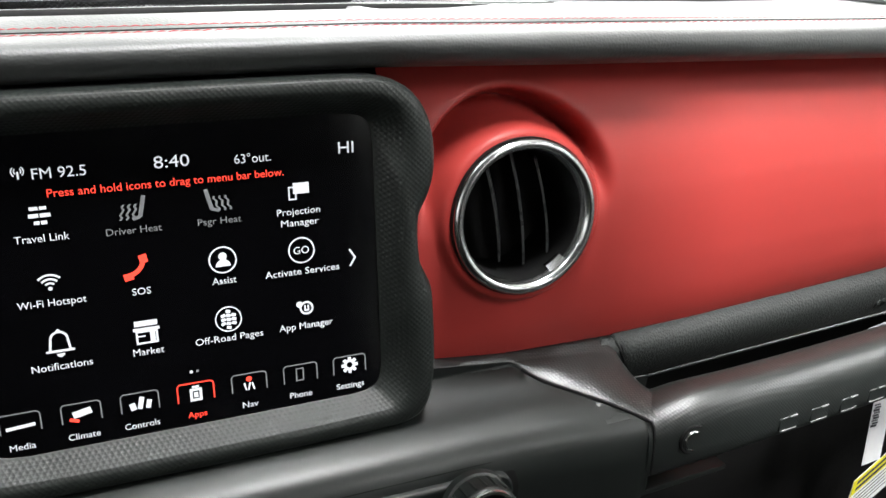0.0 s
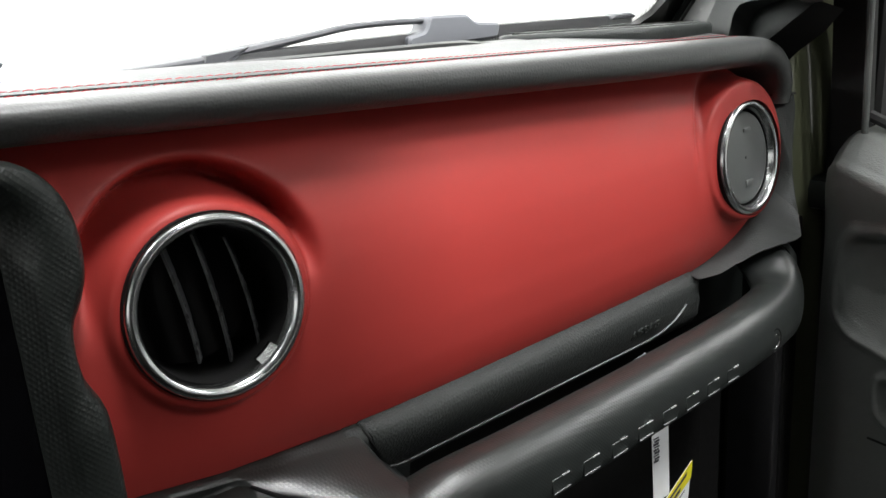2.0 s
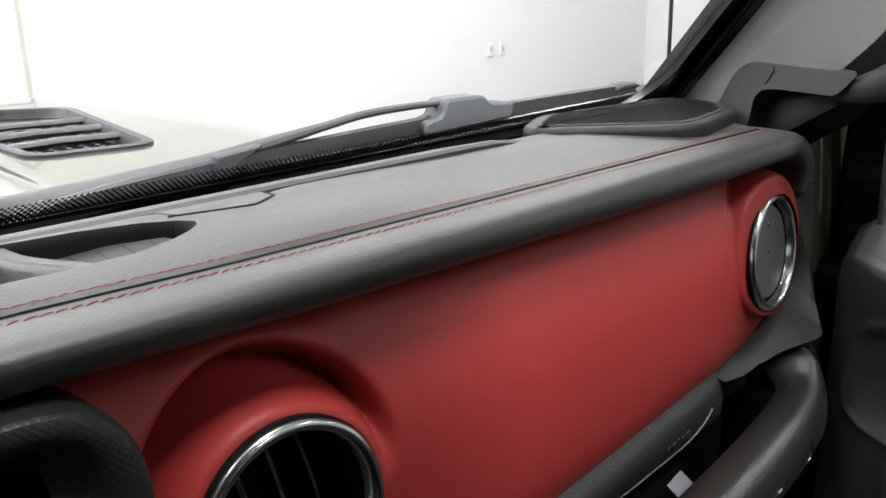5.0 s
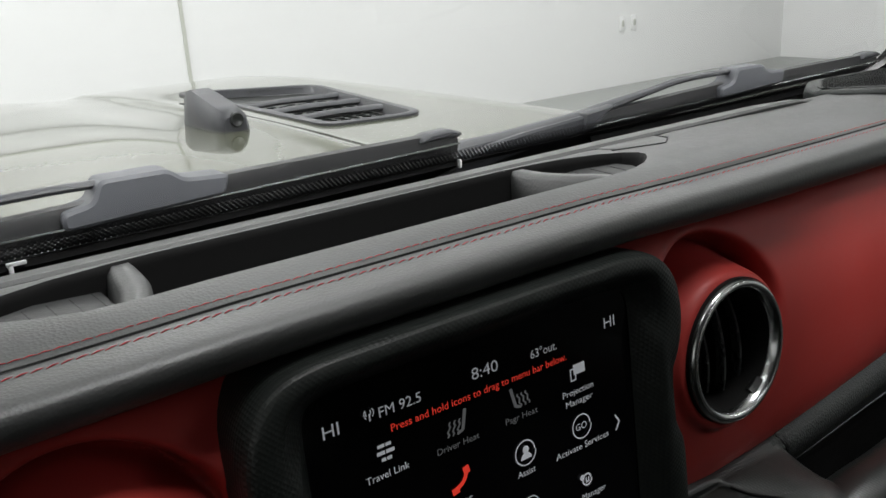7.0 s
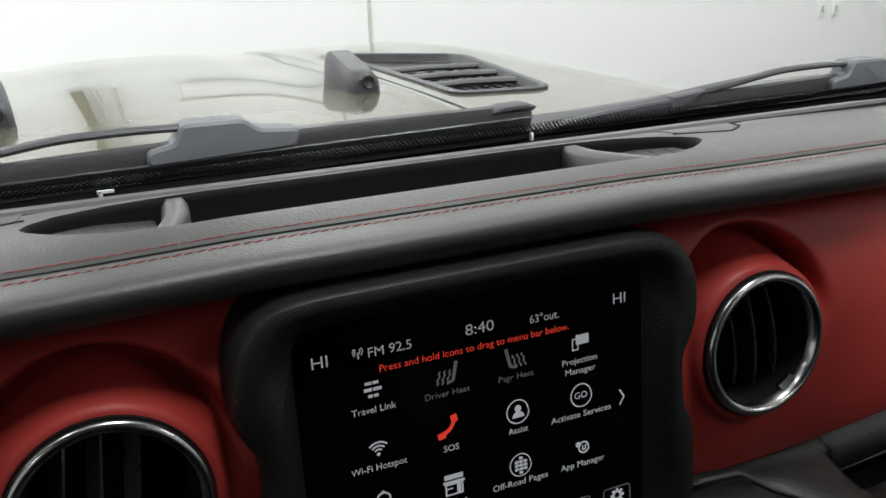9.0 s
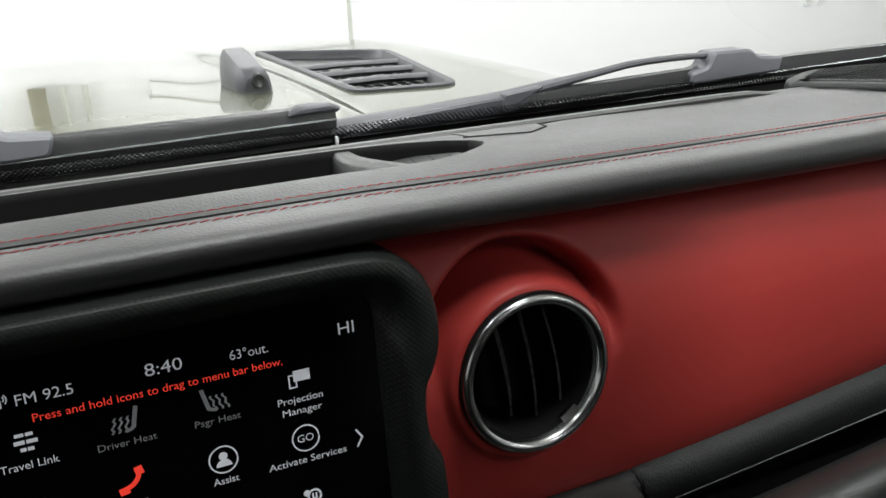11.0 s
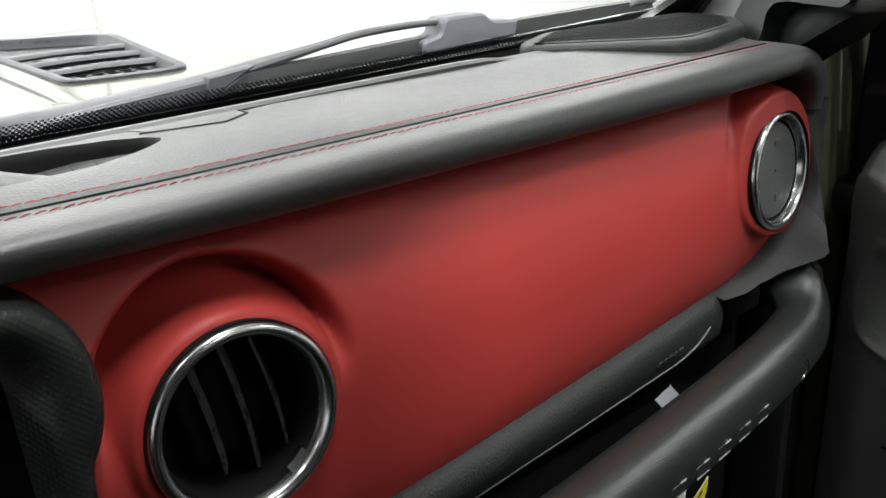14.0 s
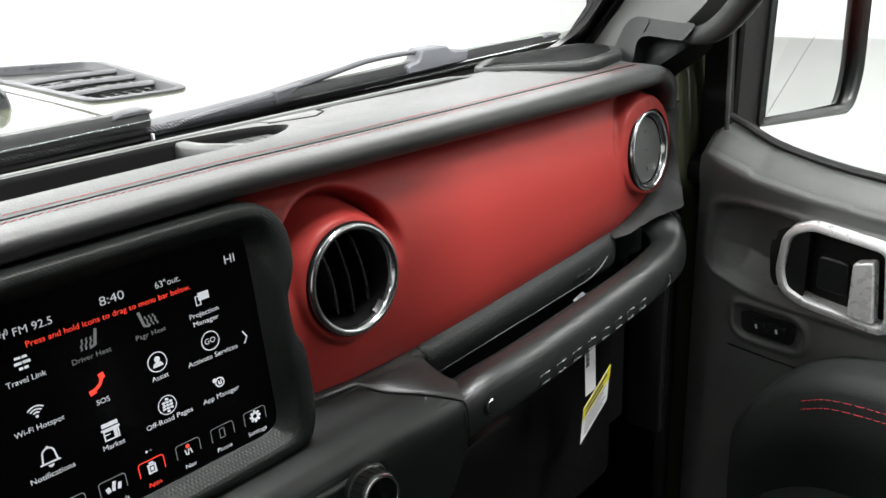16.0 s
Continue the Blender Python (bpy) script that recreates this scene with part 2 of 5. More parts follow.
def lettering(text, size, place, material, parent, name="lettering", align="CENTER", depth=0.0, label=""):
    """Letters of the built-in font as a mesh; place is their pose."""
    cu = bpy.data.curves.new("letters", "FONT")
    cu.body, cu.size, cu.align_x, cu.align_y, cu.extrude = text, size, align, "CENTER", depth
    cu.resolution_u = 3
    tmp = bpy.data.objects.new("letters", cu)
    scene.collection.objects.link(tmp)
    bpy.context.view_layer.update()
    me = bpy.data.meshes.new_from_object(tmp.evaluated_get(bpy.context.evaluated_depsgraph_get()))
    bpy.data.objects.remove(tmp)
    me.transform(place)
    me.materials.clear()
    me.materials.append(material)
    return part(name, me, material, parent, label)


# ---- the hall ----
X0, X1, Y0, Y1, H = -7.0, 11.0, -9.0, 7.0, 4.6
lone("floor", box(((X0 + X1) / 2, (Y0 + Y1) / 2, -0.1), (X1 - X0 + 0.6, Y1 - Y0 + 0.6, 0.2)), FLOOR, "light grey sealed concrete hall floor", "floor", kind="structure")
lone("ceiling", box(((X0 + X1) / 2, (Y0 + Y1) / 2, H + 0.1), (X1 - X0 + 0.6, Y1 - Y0 + 0.6, 0.2)), CEIL, "white hall ceiling with tube lights", "ceiling", kind="structure")
for nm, c, sz in (("wall_north", ((X0 + X1) / 2, Y1 + 0.1, H / 2), (X1 - X0, 0.2, H)), ("wall_south", ((X0 + X1) / 2, Y0 - 0.1, H / 2), (X1 - X0, 0.2, H)),
                  ("wall_west", (X0 - 0.1, (Y0 + Y1) / 2, H / 2), (0.2, Y1 - Y0 + 0.4, H)), ("wall_east", (X1 + 0.1, (Y0 + Y1) / 2, H / 2), (0.2, Y1 - Y0 + 0.4, H))):
    lone(nm, box(c, sz), WALL, "plain white painted hall wall", "wall", kind="structure")
lone("wall_post", box((-0.07, Y1 - 0.05, 0.87 + H / 2), (0.13, 0.1, H - 1.74), 0.01), POSTB, "brown upright post on the hall wall", "post", kind="structure")
for px in (0.12, 0.285):
    lone("wall_pipe", tube([(px, Y1 - 0.05, 1.74), (px, Y1 - 0.05, H)], 0.022, 10, up=(1, 0, 0)), TRIMW, "thin pale upright pipe on the hall wall", "pipe", "wall pipes", kind="structure")
panel = thing("wall_panel", (1.64, Y1 - 0.04, 1.75), "white flat panel with a grey top ledge on the wall", "wall panel")
part("board", box((1.64, Y1 - 0.03, 2.03), (1.64, 0.06, 0.56), 0.004), WALL, panel)
part("ledge", box((1.64, Y1 - 0.05, 2.33), (1.68, 0.10, 0.05), 0.004), TRIMW, panel, "grey ledge")
lone("wall_joint_trim", box((2.47, Y1 - 0.006, H / 2), (0.03, 0.012, H)), TRIMW, "thin upright joint strip on the white wall", "trim", kind="structure")
for dx in (0.0, 0.2):
    outlet = thing("wall_outlet", (7.75 + dx, Y1 - 0.02, 0.72), "small white outlet plate on the hall wall", "outlet", "outlets")
    part("plate", box((7.75 + dx, Y1 - 0.01, 0.72), (0.09, 0.02, 0.16), 0.004), WALL, outlet)
    part("socket", box((7.75 + dx, Y1 - 0.022, 0.72), (0.04, 0.006, 0.07), 0.002), TRIMW, outlet)

# ---- car shell ----
car = thing("car_body", (0, -0.6, 0.45), "olive green off-road car body, one front roof panel taken off", "car")


def shell(name, c, sz, m, bev=0.01):
    return part(name, box(c, sz, bev), m, car)


shell("floor_pan", (0, -0.8, 0.52), (1.46, 2.6, 0.05), DARK)
shell("roof", (0, -1.70, 1.86), (1.42, 1.3, 0.05), LINER, 0.02)
# unseen roof panel, widened past the centre to shade the left of the dash
shell("driver_roof_shade", (-0.18, -0.62, 1.86), (1.02, 0.88, 0.05), LINER, 0.02)
for sx in (-1, 1):
    shell("roof_rail", (sx * 0.735, -0.64, 1.85), (0.035, 0.9, 0.06), LINER, 0.02)
shell("tailgate", (0, -2.15, 0.92), (1.46, 0.06, 0.8), DARK)
shell("firewall", (0, 0.20, 0.93), (1.60, 0.04, 0.88), DARK)
shell("rear_wall", (0, -2.2, 1.5), (1.42, 0.05, 0.75), LINER)
for sx in (-1, 1):
    shell("rear_side", (sx * 0.76, -1.65, 0.88), (0.05, 1.0, 0.72), OLIVE)
    shell("rear_pillar", (sx * 0.70, -2.1, 1.5), (0.06, 0.10, 0.75), LINER)
    shell("centre_pillar", (sx * 0.72, -1.12, 1.2), (0.06, 0.09, 1.3), PLASTIC)
    shell("sill", (sx * 0.76, -0.55, 0.53), (0.08, 1.2, 0.14), OLIVE)
shell("door_left_panel", (-0.76, -0.55, 0.89), (0.08, 1.15, 0.76), PLASTIC, 0.02)
shell("rear_left_panel", (-0.73, -1.65, 1.52), (0.05, 1.0, 0.62), LINER)
# painted cowl side in the door gap, and the seals
for sx in (-1, 1):
    part("hinge_pillar", slab(rounded([(0.16, 0.5), (0.16, 1.365), (0.085, 1.405), (0.050, 1.43), (0.044, 1.2), (0.044, 0.5)], 0.012), lambda u, v, w, sx=sx: (sx * w, u, v), [0.718, 0.728, 0.80], [0.006, 0, 0]), OLIVE, car)
    part("door_seal", tube(smooth_path([(sx * 0.784, 0.034, 0.6), (sx * 0.784, 0.034, 1.0), (sx * 0.780, 0.034, 1.3), (sx * 0.764, 0.018, 1.42), (sx * 0.735, -0.04, 1.54), (sx * 0.715, -0.12, 1.62)]), 0.011, 10, up=(1, 0, 0)), DARK, car)

for sx in (-1, 1):
    shell("cowl_panel", (sx * 0.803, 0.10, 0.96), (0.02, 0.15, 0.92), OLIVE)
    part("side_seal", box((sx * 0.7150, 0.068, 1.09), (0.013, 0.05, 0.40), 0.004), RUBBER, car, "black rubber seal beside the dash")
    part("kick_panel", box((sx * 0.728, 0.120, 0.86), (0.02, 0.16, 0.74), 0.004), DARK, car)
# windscreen: glass, printed edge, pillars
RAKE = radians(41)
WS_UP = Vector((0, -math.sin(RAKE), math.cos(RAKE)))
WS_OUT = Vector((0, math.cos(RAKE), math.sin(RAKE)))
WS0 = Vector((0, 0.226, 1.368))


def ws(x, h, o=0.0):
    return WS0 + Vector((x, 0, 0)) + WS_UP * h + WS_OUT * o


screen = thing("windscreen", tuple(WS0), "clear flat windscreen with a dotted black printed edge", "windscreen")
gl = part("glass", sheet_of([ws(-0.78, 0, 0), ws(0.78, 0, 0), ws(0.72, 0.62, 0), ws(-0.72, 0.62, 0)], (0, -1, -1)), GLASS, screen, "clear glass")
gl.visible_shadow = False
edge = lambda h: 0.78 - 0.06 * h / 0.62
part("printed_band", loft([[ws(-0.72, -0.01, -0.001), ws(0.72, -0.01, -0.001), ws(0.72, 0.0285, -0.001), ws(-0.72, 0.0285, -0.001)], [ws(-0.72, -0.01, -0.0016), ws(0.72, -0.01, -0.0016), ws(0.72, 0.0285, -0.0016), ws(-0.72, 0.0285, -0.0016)]]), FRIT, screen, "solid black lower band")
dots = bmesh.new()
for r in range(7):
    for i in range(430):
        x = -0.705 + i * 0.0033 + (r % 2) * 0.00165
        rad = 0.00160 - 0.00012 * r
        dots.faces.new([dots.verts.new(ws(x + rad * math.cos(a), 0.0294 + r * 0.0019 + rad * math.sin(a), -0.0012)) for a in (0.5, 1.55, 2.6, 3.64, 4.69, 5.74)])
for r in range(5):
    for i in range(180):
        h = 0.03 + i * 0.0033
        x = edge(h) - 0.058 - r * 0.0024 - 0.05 * max(0.0, 1 - (h - 0.03) / 0.045) ** 2
        rad = 0.0012 - 0.0001 * r
        for sx in (-1, 1):
            dots.faces.new([dots.verts.new(ws(sx * x + rad * math.cos(a), h + (r % 2) * 0.0016 + rad * math.sin(a), -0.0012)) for a in (0.5, 1.55, 2.6, 3.64, 4.69, 5.74)])
part("printed_dots", dots, FRIT, screen, "fine black dot pattern", kind="stuff")
for sx in (-1, 1):
    part("side_band", loft([[ws(sx * (edge(h) - i), h, o), ws(sx * (edge(h) + 0.01), h, o), ws(sx * (edge(h) + 0.01), h, o - 0.006), ws(sx * (edge(h) - i), h, o - 0.006)] for h, o, i in ((0.0, -0.001, 0.12), (0.03, -0.001, 0.108), (0.042, -0.001, 0.084), (0.055, -0.001, 0.068), (0.075, -0.001, 0.058), (0.2, -0.001, 0.056), (0.62, -0.001, 0.056))]), FRIT, screen)
    part("pillar", loft([[ws(sx * (edge(h) - 0.03), h, 0.02), ws(sx * (edge(h) + 0.04), h, 0.02), ws(sx * (edge(h) + 0.04), h, -0.03), ws(sx * (edge(h) - 0.03), h, -0.012)] for h in (0.0, 0.2, 0.4, 0.66)]), RUBBER, screen)
    part("edge_seal", tube([ws(sx * (edge(h) - 0.034), h, -0.012) for h in (0.01, 0.1, 0.3, 0.62)], 0.0035, 8), SMOOTH, screen, "glossy black edge seal")
part("header_rail", box(ws(0, 0.64, -0.01), (1.4, 0.06, 0.05), 0.012, m=pose(0, 0, 0, 41)), LINER, screen)

# pillar covers with the lower mount of the grab handle
PIL_H, PIL_D = Vector((0.6, 1, 0)).normalized(), Vector((-0.1, -0.87, 1)).normalized()
PIL_N = PIL_D.cross(PIL_H).normalized()
for sx in (-1, 1):
    cover = thing("pillar_cover", (sx * 0.70, 0.105, 1.39), "grey grained pillar cover beside the windscreen", "pillar trim", "pillar covers")

    def on_pillar(a, b, w, sx=sx):
        """a runs forward along the cover, b up the pillar, w towards the seats."""
        p = Vector((0.70, 0.105, 1.415)) + PIL_H * a + PIL_D * b + PIL_N * w
        return (sx * p.x, p.y, p.z)

    SEAM = [(-0.108, 0.050), (-0.103, 0.0240), (-0.060, 0.0225), (-0.020, 0.0225), (0.003, 0.0215), (0.0125, 0.0150), (0.0125, 0.0040), (0.0060, -0.0120), (-0.002, -0.0300)]
    CO = rounded([(0.056, 0.42), (-0.108, 0.42)] + SEAM + [(-0.006, -0.060), (0.058, -0.060)], [0.004, 0.004, 0.004, 0.004, 0.004, 0.004, 0.006, 0.004, 0.004, 0.004, 0.004, 0.004, 0.004], 4)
    part("cover", slab(CO, on_pillar, [-0.03, -0.0016, -0.0004, 0.0], [0, 0, 0.0006, 0.0022]), TRIM_GREY, cover, "smooth grey cover", sharp=50)
    GO_ = rounded([(a - 0.0012, b - 0.0012) for a, b in SEAM[1:]] + [(-0.010, -0.060), (-0.066, -0.060), (-0.052, -0.036), (-0.033, -0.014), (-0.034, 0.000), (-0.052, 0.0045), (-0.118, 0.0075), (-0.118, 0.0228)], [0.003] * 8 + [0.004, 0.004, 0.006, 0.006, 0.006, 0.005, 0.003, 0.003], 4)
    base = part("handle_base", slab(GO_, on_pillar, [-0.022, -0.014, -0.006, -0.0022, -0.0006, -0.0002], [-0.004, -0.001, 0.0, 0.001, 0.0025, 0.0045]), PLASTIC, cover, "dark grained base of the grab handle", sharp=60)
    # black sheet that stands in for the shade below the handle base
    part("underside", slab([Vector(q) for q in ((-0.088, 0.012), (-0.086, -0.010), (-0.072, -0.030), (-0.060, -0.060), (-0.030, -0.060), (-0.030, 0.003))], on_pillar, [-0.055, -0.024]), DARK, base, "black sheet standing in for shade under the base")
    part("base_parting", tube([on_pillar(a, b, 0.0002) for a, b in ((-0.0275, 0.0210), (-0.033, 0.0175), (-0.0362, 0.0085), (-0.0365, 0.0035))], 0.0007, 6), DARK, base)
    path = smooth_path([on_pillar(-0.098, 0.0140, -0.014), on_pillar(-0.122, 0.0155, -0.011), on_pillar(-0.140, 0.0235, -0.010), on_pillar(-0.153, 0.038, -0.008), on_pillar(-0.163, 0.062, -0.002), on_pillar(-0.172, 0.10, 0.006), on_pillar(-0.176, 0.20, 0.014), on_pillar(-0.172, 0.34, 0.006), on_pillar(-0.165, 0.40, -0.02)], 5)
    part("grab_handle", tube(path, [lerp([(0, 0.0088), (6, 0.0105), (14, 0.0145), (20, 0.0160)], i) for i in range(len(path))], 16, 0.75, up=tuple(PIL_N)), PLASTIC, cover, "dark padded grab handle")

# ---- bonnet ----
bonnet = thing("bonnet", (0, 1.0, 1.28), "glossy olive green bonnet with a raised centre", "car bonnet")


def hood_z(x, y):
    a = abs(x)
    z = 1.318 - 0.012 * max(0.0, (y - 0.9) / 0.9) ** 2
    z -= 0.006 * (0.5 + 0.5 * math.tanh((0.265 - a) / 0.012))
    z += 0.012 * (0.5 + 0.5 * math.tanh((0.16 - a) / 0.05))
    z += 0.018 * math.exp(-((y - 0.8) / 0.4) ** 2) * (0.5 + 0.5 * math.tanh((0.30 - a) / 0.02))
    z -= 0.6 * max(0.0, a - 0.60) ** 1.6
    z -= 1.2 * max(0.0, y - 1.74) ** 1.5 + 0.030 * max(0.0, (y - 1.30) / 0.6) ** 2
    return z


VO = rounded([(0.352, 0.775), (0.500, 0.745), (0.566, 1.19), (0.350, 1.36)], [0.03, 0.04, 0.05, 0.04], 5)
VENT_HOLE = offset(VO, 0.010)


def inside_outline(poly, u, v):
    c = False
    for i in range(len(poly)):
        a, b = poly[i - 1], poly[i]
        if (a.y > v) != (b.y > v) and u < (b.x - a.x) * (v - a.y) / (b.y - a.y) + a.x:
            c = not c
    return c


bm = bmesh.new()
nx, ny = 220, 160
rows = [[bm.verts.new((x, y, hood_z(x, y))) for x in np.linspace(-0.74, 0.74, nx)] for y in np.linspace(0.36, 1.93, ny)]
for a, b in zip(rows, rows[1:]):
    for i in range(nx - 1):
        if not all(inside_outline(VENT_HOLE, q.co.x, q.co.y) for q in (a[i], a[i + 1], b[i + 1], b[i])):
            bm.faces.new((a[i], a[i + 1], b[i + 1], b[i]))
part("skin", bm, OLIVE, bonnet, sharp=80)
part("cowl", box((0, 0.29, 1.315), (1.46, 0.16, 0.03), 0.006), RUBBER, bonnet, "black cowl panel under the wipers")
for sx in (-1, 1):
    part("fender", slab(rounded([(0.80, 0.45), (1.02, 0.45), (1.0, 1.9), (0.76, 1.9)], 0.06), lambda u, v, w, sx=sx: (sx * u, v, w), [0.80, 1.02, 1.04], [0, 0, 0.02]), OLIVE, bonnet)

vent = thing("bonnet_vent", (0.44, 1.0, 1.33), "black trapezoid bonnet vent with three slots and honeycomb mesh", "vent")


def on_hood(u, v, w):
    return (u, v, 1.318 - 0.012 * max(0.0, (v - 0.9) / 0.9) ** 2 + w)


part("frame", slab(VO, on_hood, [-0.008, 0.0030, 0.0048, 0.0042, -0.010], [0, 0, 0.003, 0.013, 0.020], caps=False), ARM, vent)
part("pan", slab(offset(VO, 0.014), on_hood, [-0.0130, -0.0110]), SMOOTH, vent)
for k, yy in enumerate((0.815, 0.905, 1.000)):
    slot = part("slot", slab(rounded([(0.372, yy), (0.492 + 0.013 * k, yy - 0.012), (0.480 + 0.013 * k, yy + 0.058), (0.372, yy + 0.064)], 0.01), on_hood, [-0.0108, -0.0098]), DARK, vent, "dark slot")
    hexes = bmesh.new()
    for i in range(7):
        for j in range(4):
            cx, cy = 0.382 + i * 0.018, yy + 0.004 + j * 0.0175 + (i % 2) * 0.0088
            if cx < 0.480 + 0.012 * k and cy < yy + 0.056:
                o = [(cx + 0.0112 * math.cos(a), cy + 0.0112 * math.sin(a)) for a in [math.pi / 3 * q for q in range(6)]]
                slab(o, on_hood, [-0.0098, -0.0058, -0.0058, -0.0098], [0, 0, 0.0022, 0.0022], False, hexes)
    part("mesh", hexes, SMOOTH, slot, "honeycomb mesh")
    part("louvre", tube([on_hood(0.360, yy + 0.076, -0.003), on_hood(0.43, yy + 0.073, -0.0015), on_hood(0.512 + 0.013 * k, yy + 0.060, -0.003)], 0.0125, 12, 0.42), ARM, vent)

for nx_, ny_ in ((0.218, 0.80), (-0.222, 0.80)):
    nozzle = thing("washer_nozzle", (nx_, ny_, 1.33), "black plastic washer nozzle on the bonnet", "washer nozzle", "washer nozzles")
    sect = [(-1.0, 0.0), (-1.0, 0.45), (-0.86, 0.85), (-0.62, 1.0), (0.62, 1.0), (0.86, 0.85), (1.0, 0.45), (1.0, 0.0)]
    turn = lambda u, y, z, nx_=nx_, ny_=ny_: (nx_ + u + (0.008 if nx_ > 0 else -0.008) - 0.06 * (y - 0.80), y, z)
    part("housing", loft([[turn(a * w, y, 1.318 + b * (h - 1.318)) for a, b in sect] for y, w, h in ((0.786, 0.016, 1.350), (0.792, 0.021, 1.356), (0.812, 0.023, 1.362), (0.850, 0.023, 1.372), (0.882, 0.021, 1.379), (0.900, 0.018, 1.375), (0.914, 0.014, 1.345))]), ARM, nozzle, "moulded housing", sharp=40)
    jc = Vector(turn(0.002, 0.786, 1.3460))
    part("jet", loft([circle(jc + Vector((0, d, 0)), r, Vector((1, 0, 0)), Vector((0, 0, 1)), 20) for r, d in ((0.0095, 0.006), (0.0095, -0.002), (0.0080, -0.0035), (0.0062, -0.002), (0.0005, -0.001))], True, False), SMOOTH, nozzle, "round spray jet")

aerial = thing("aerial", (0.85, 0.265, 1.25), "thin black rod aerial on the wing", "aerial")
part("rod", tube([(0.85, 0.265, 1.25), (0.85, 0.265, 2.0)], 0.0022, 8, up=(1, 0, 0)), RUBBER, aerial)
part("base", tube([(0.85, 0.265, 1.20), (0.85, 0.265, 1.25), (0.85, 0.265, 1.27)], [0.018, 0.014, 0.006], 12, up=(1, 0, 0)), RUBBER, aerial)


# ---- wipers ----
def make_wiper():
    w = thing("wiper", (0.08, 0.23, 1.38), "black wiper blade and arm resting on the windscreen", "wiper", "wipers")
    A, B = Vector((0.276, 0.214, 1.391)), Vector((0.705, 0.212, 1.3965))
    prof = [(-0.004, -0.006), (0.004, -0.006), (0.006, 0.001), (0.005, 0.006), (0.001, 0.011), (-0.004, 0.010), (-0.006, 0.002)]
    loops = []
    for t in np.linspace(0, 1, 12):
        c = A.lerp(B, t) + Vector((0, 0, 0.003 * math.sin(math.pi * t)))
        loops.append([c + Vector((0, p, q)) for p, q in prof])
    part("blade", loft(loops), RUBBER, w)
    part("squeegee", loft([[A.lerp(B, t) + Vector((0, p, q)) for p, q in ((-0.008, -0.013), (-0.0055, -0.013), (-0.002, -0.006), (-0.005, -0.006))] for t in (0.01, 0.5, 0.99)]), DARK, w)
    part("blade_strip", loft([[A.lerp(B, t) + Vector((0, p, q)) for p, q in ((-0.0075, 0.0015), (-0.006, 0.0015), (-0.006, 0.0028), (-0.0075, 0.0028))] for t in (0.0, 0.5, 1.0)]), CHROME, w, "thin bright steel strip")
    part("tip_cap", slab(rounded([(0.672, 1.4030), (0.7065, 1.4030), (0.7085, 1.4060), (0.700, 1.4088), (0.682, 1.4085), (0.674, 1.4062)], 0.0012), lambda u, v, d: (u, 0.212 + d, v), [-0.008, -0.006, 0.006, 0.008], [0.0014, 0, 0, 0.0014]), ARM, w)
    part("end_clip", box((0.703, 0.203, 1.3845), (0.0022, 0.003, 0.0060), 0.0006), PAPER, w, "small pale rubber clip")
    part("end_cap", slab(rounded([(0.270, 1.3900), (0.281, 1.3905), (0.306, 1.4070), (0.274, 1.4040)], 0.0014), lambda u, v, d: (u, 0.214 + d, v), [-0.0085, -0.0075, 0.007, 0.008], [0.0007, 0, 0, 0.0007]), ARM, w)
    clawo = rounded([(0.438, 1.394), (0.530, 1.397), (0.534, 1.409), (0.507, 1.411), (0.498, 1.418), (0.460, 1.4185), (0.455, 1.407), (0.438, 1.404)], 0.004)
    part("claw", slab(clawo, lambda u, v, d: (u, 0.213 + d, v), [-0.011, -0.009, 0.009, 0.011], [0.002, 0, 0, 0.002]), CLAW, w, "grey plastic claw")
    path = smooth_path([(0.05, 0.262, 1.340), (0.11, 0.240, 1.374), (0.15, 0.229, 1.3885), (0.205, 0.222, 1.3930), (0.270, 0.219, 1.3985), (0.31, 0.218, 1.4040), (0.36, 0.216, 1.4105), (0.392, 0.215, 1.4145), (0.43, 0.214, 1.4155), (0.462, 0.213, 1.4150)], 4)
    rad = [lerp([(0.05, 0.010), (0.15, 0.0125), (0.24, 0.0105), (0.30, 0.0075), (0.36, 0.0045), (0.47, 0.0040)], p.x) for p in path]
    part("arm", tube(path, rad, 10, 0.62), ARM, w, "dark grey painted arm")
    rows = []
    for x, zt, wd in ((0.085, 1.356, 0.030), (0.12, 1.3745, 0.031), (0.15, 1.3868, 0.031), (0.18, 1.3952, 0.030), (0.21, 1.3984, 0.028), (0.24, 1.4002, 0.025), (0.272, 1.4022, 0.021), (0.276, 1.4020, 0.019)):
        y0 = 0.2085
        rows.append([(x, y0 + 0.0022, zt - 0.015), (x, y0, zt - 0.013), (x, y0, zt - 0.0016), (x, y0 + 0.0018, zt), (x, y0 + wd - 0.003, zt - 0.0012), (x, y0 + wd, zt - 0.004), (x, y0 + wd, zt - 0.015)])
    part("arm_channel", loft(rows), ARM, w, "broad tapered arm channel", sharp=40)
    part("pivot_cap", tube([(0.05, 0.262, 1.31), (0.05, 0.262, 1.338), (0.05, 0.262, 1.346)], [0.016, 0.016, 0.010], 14, up=(1, 0, 0)), RUBBER, w)
    return w


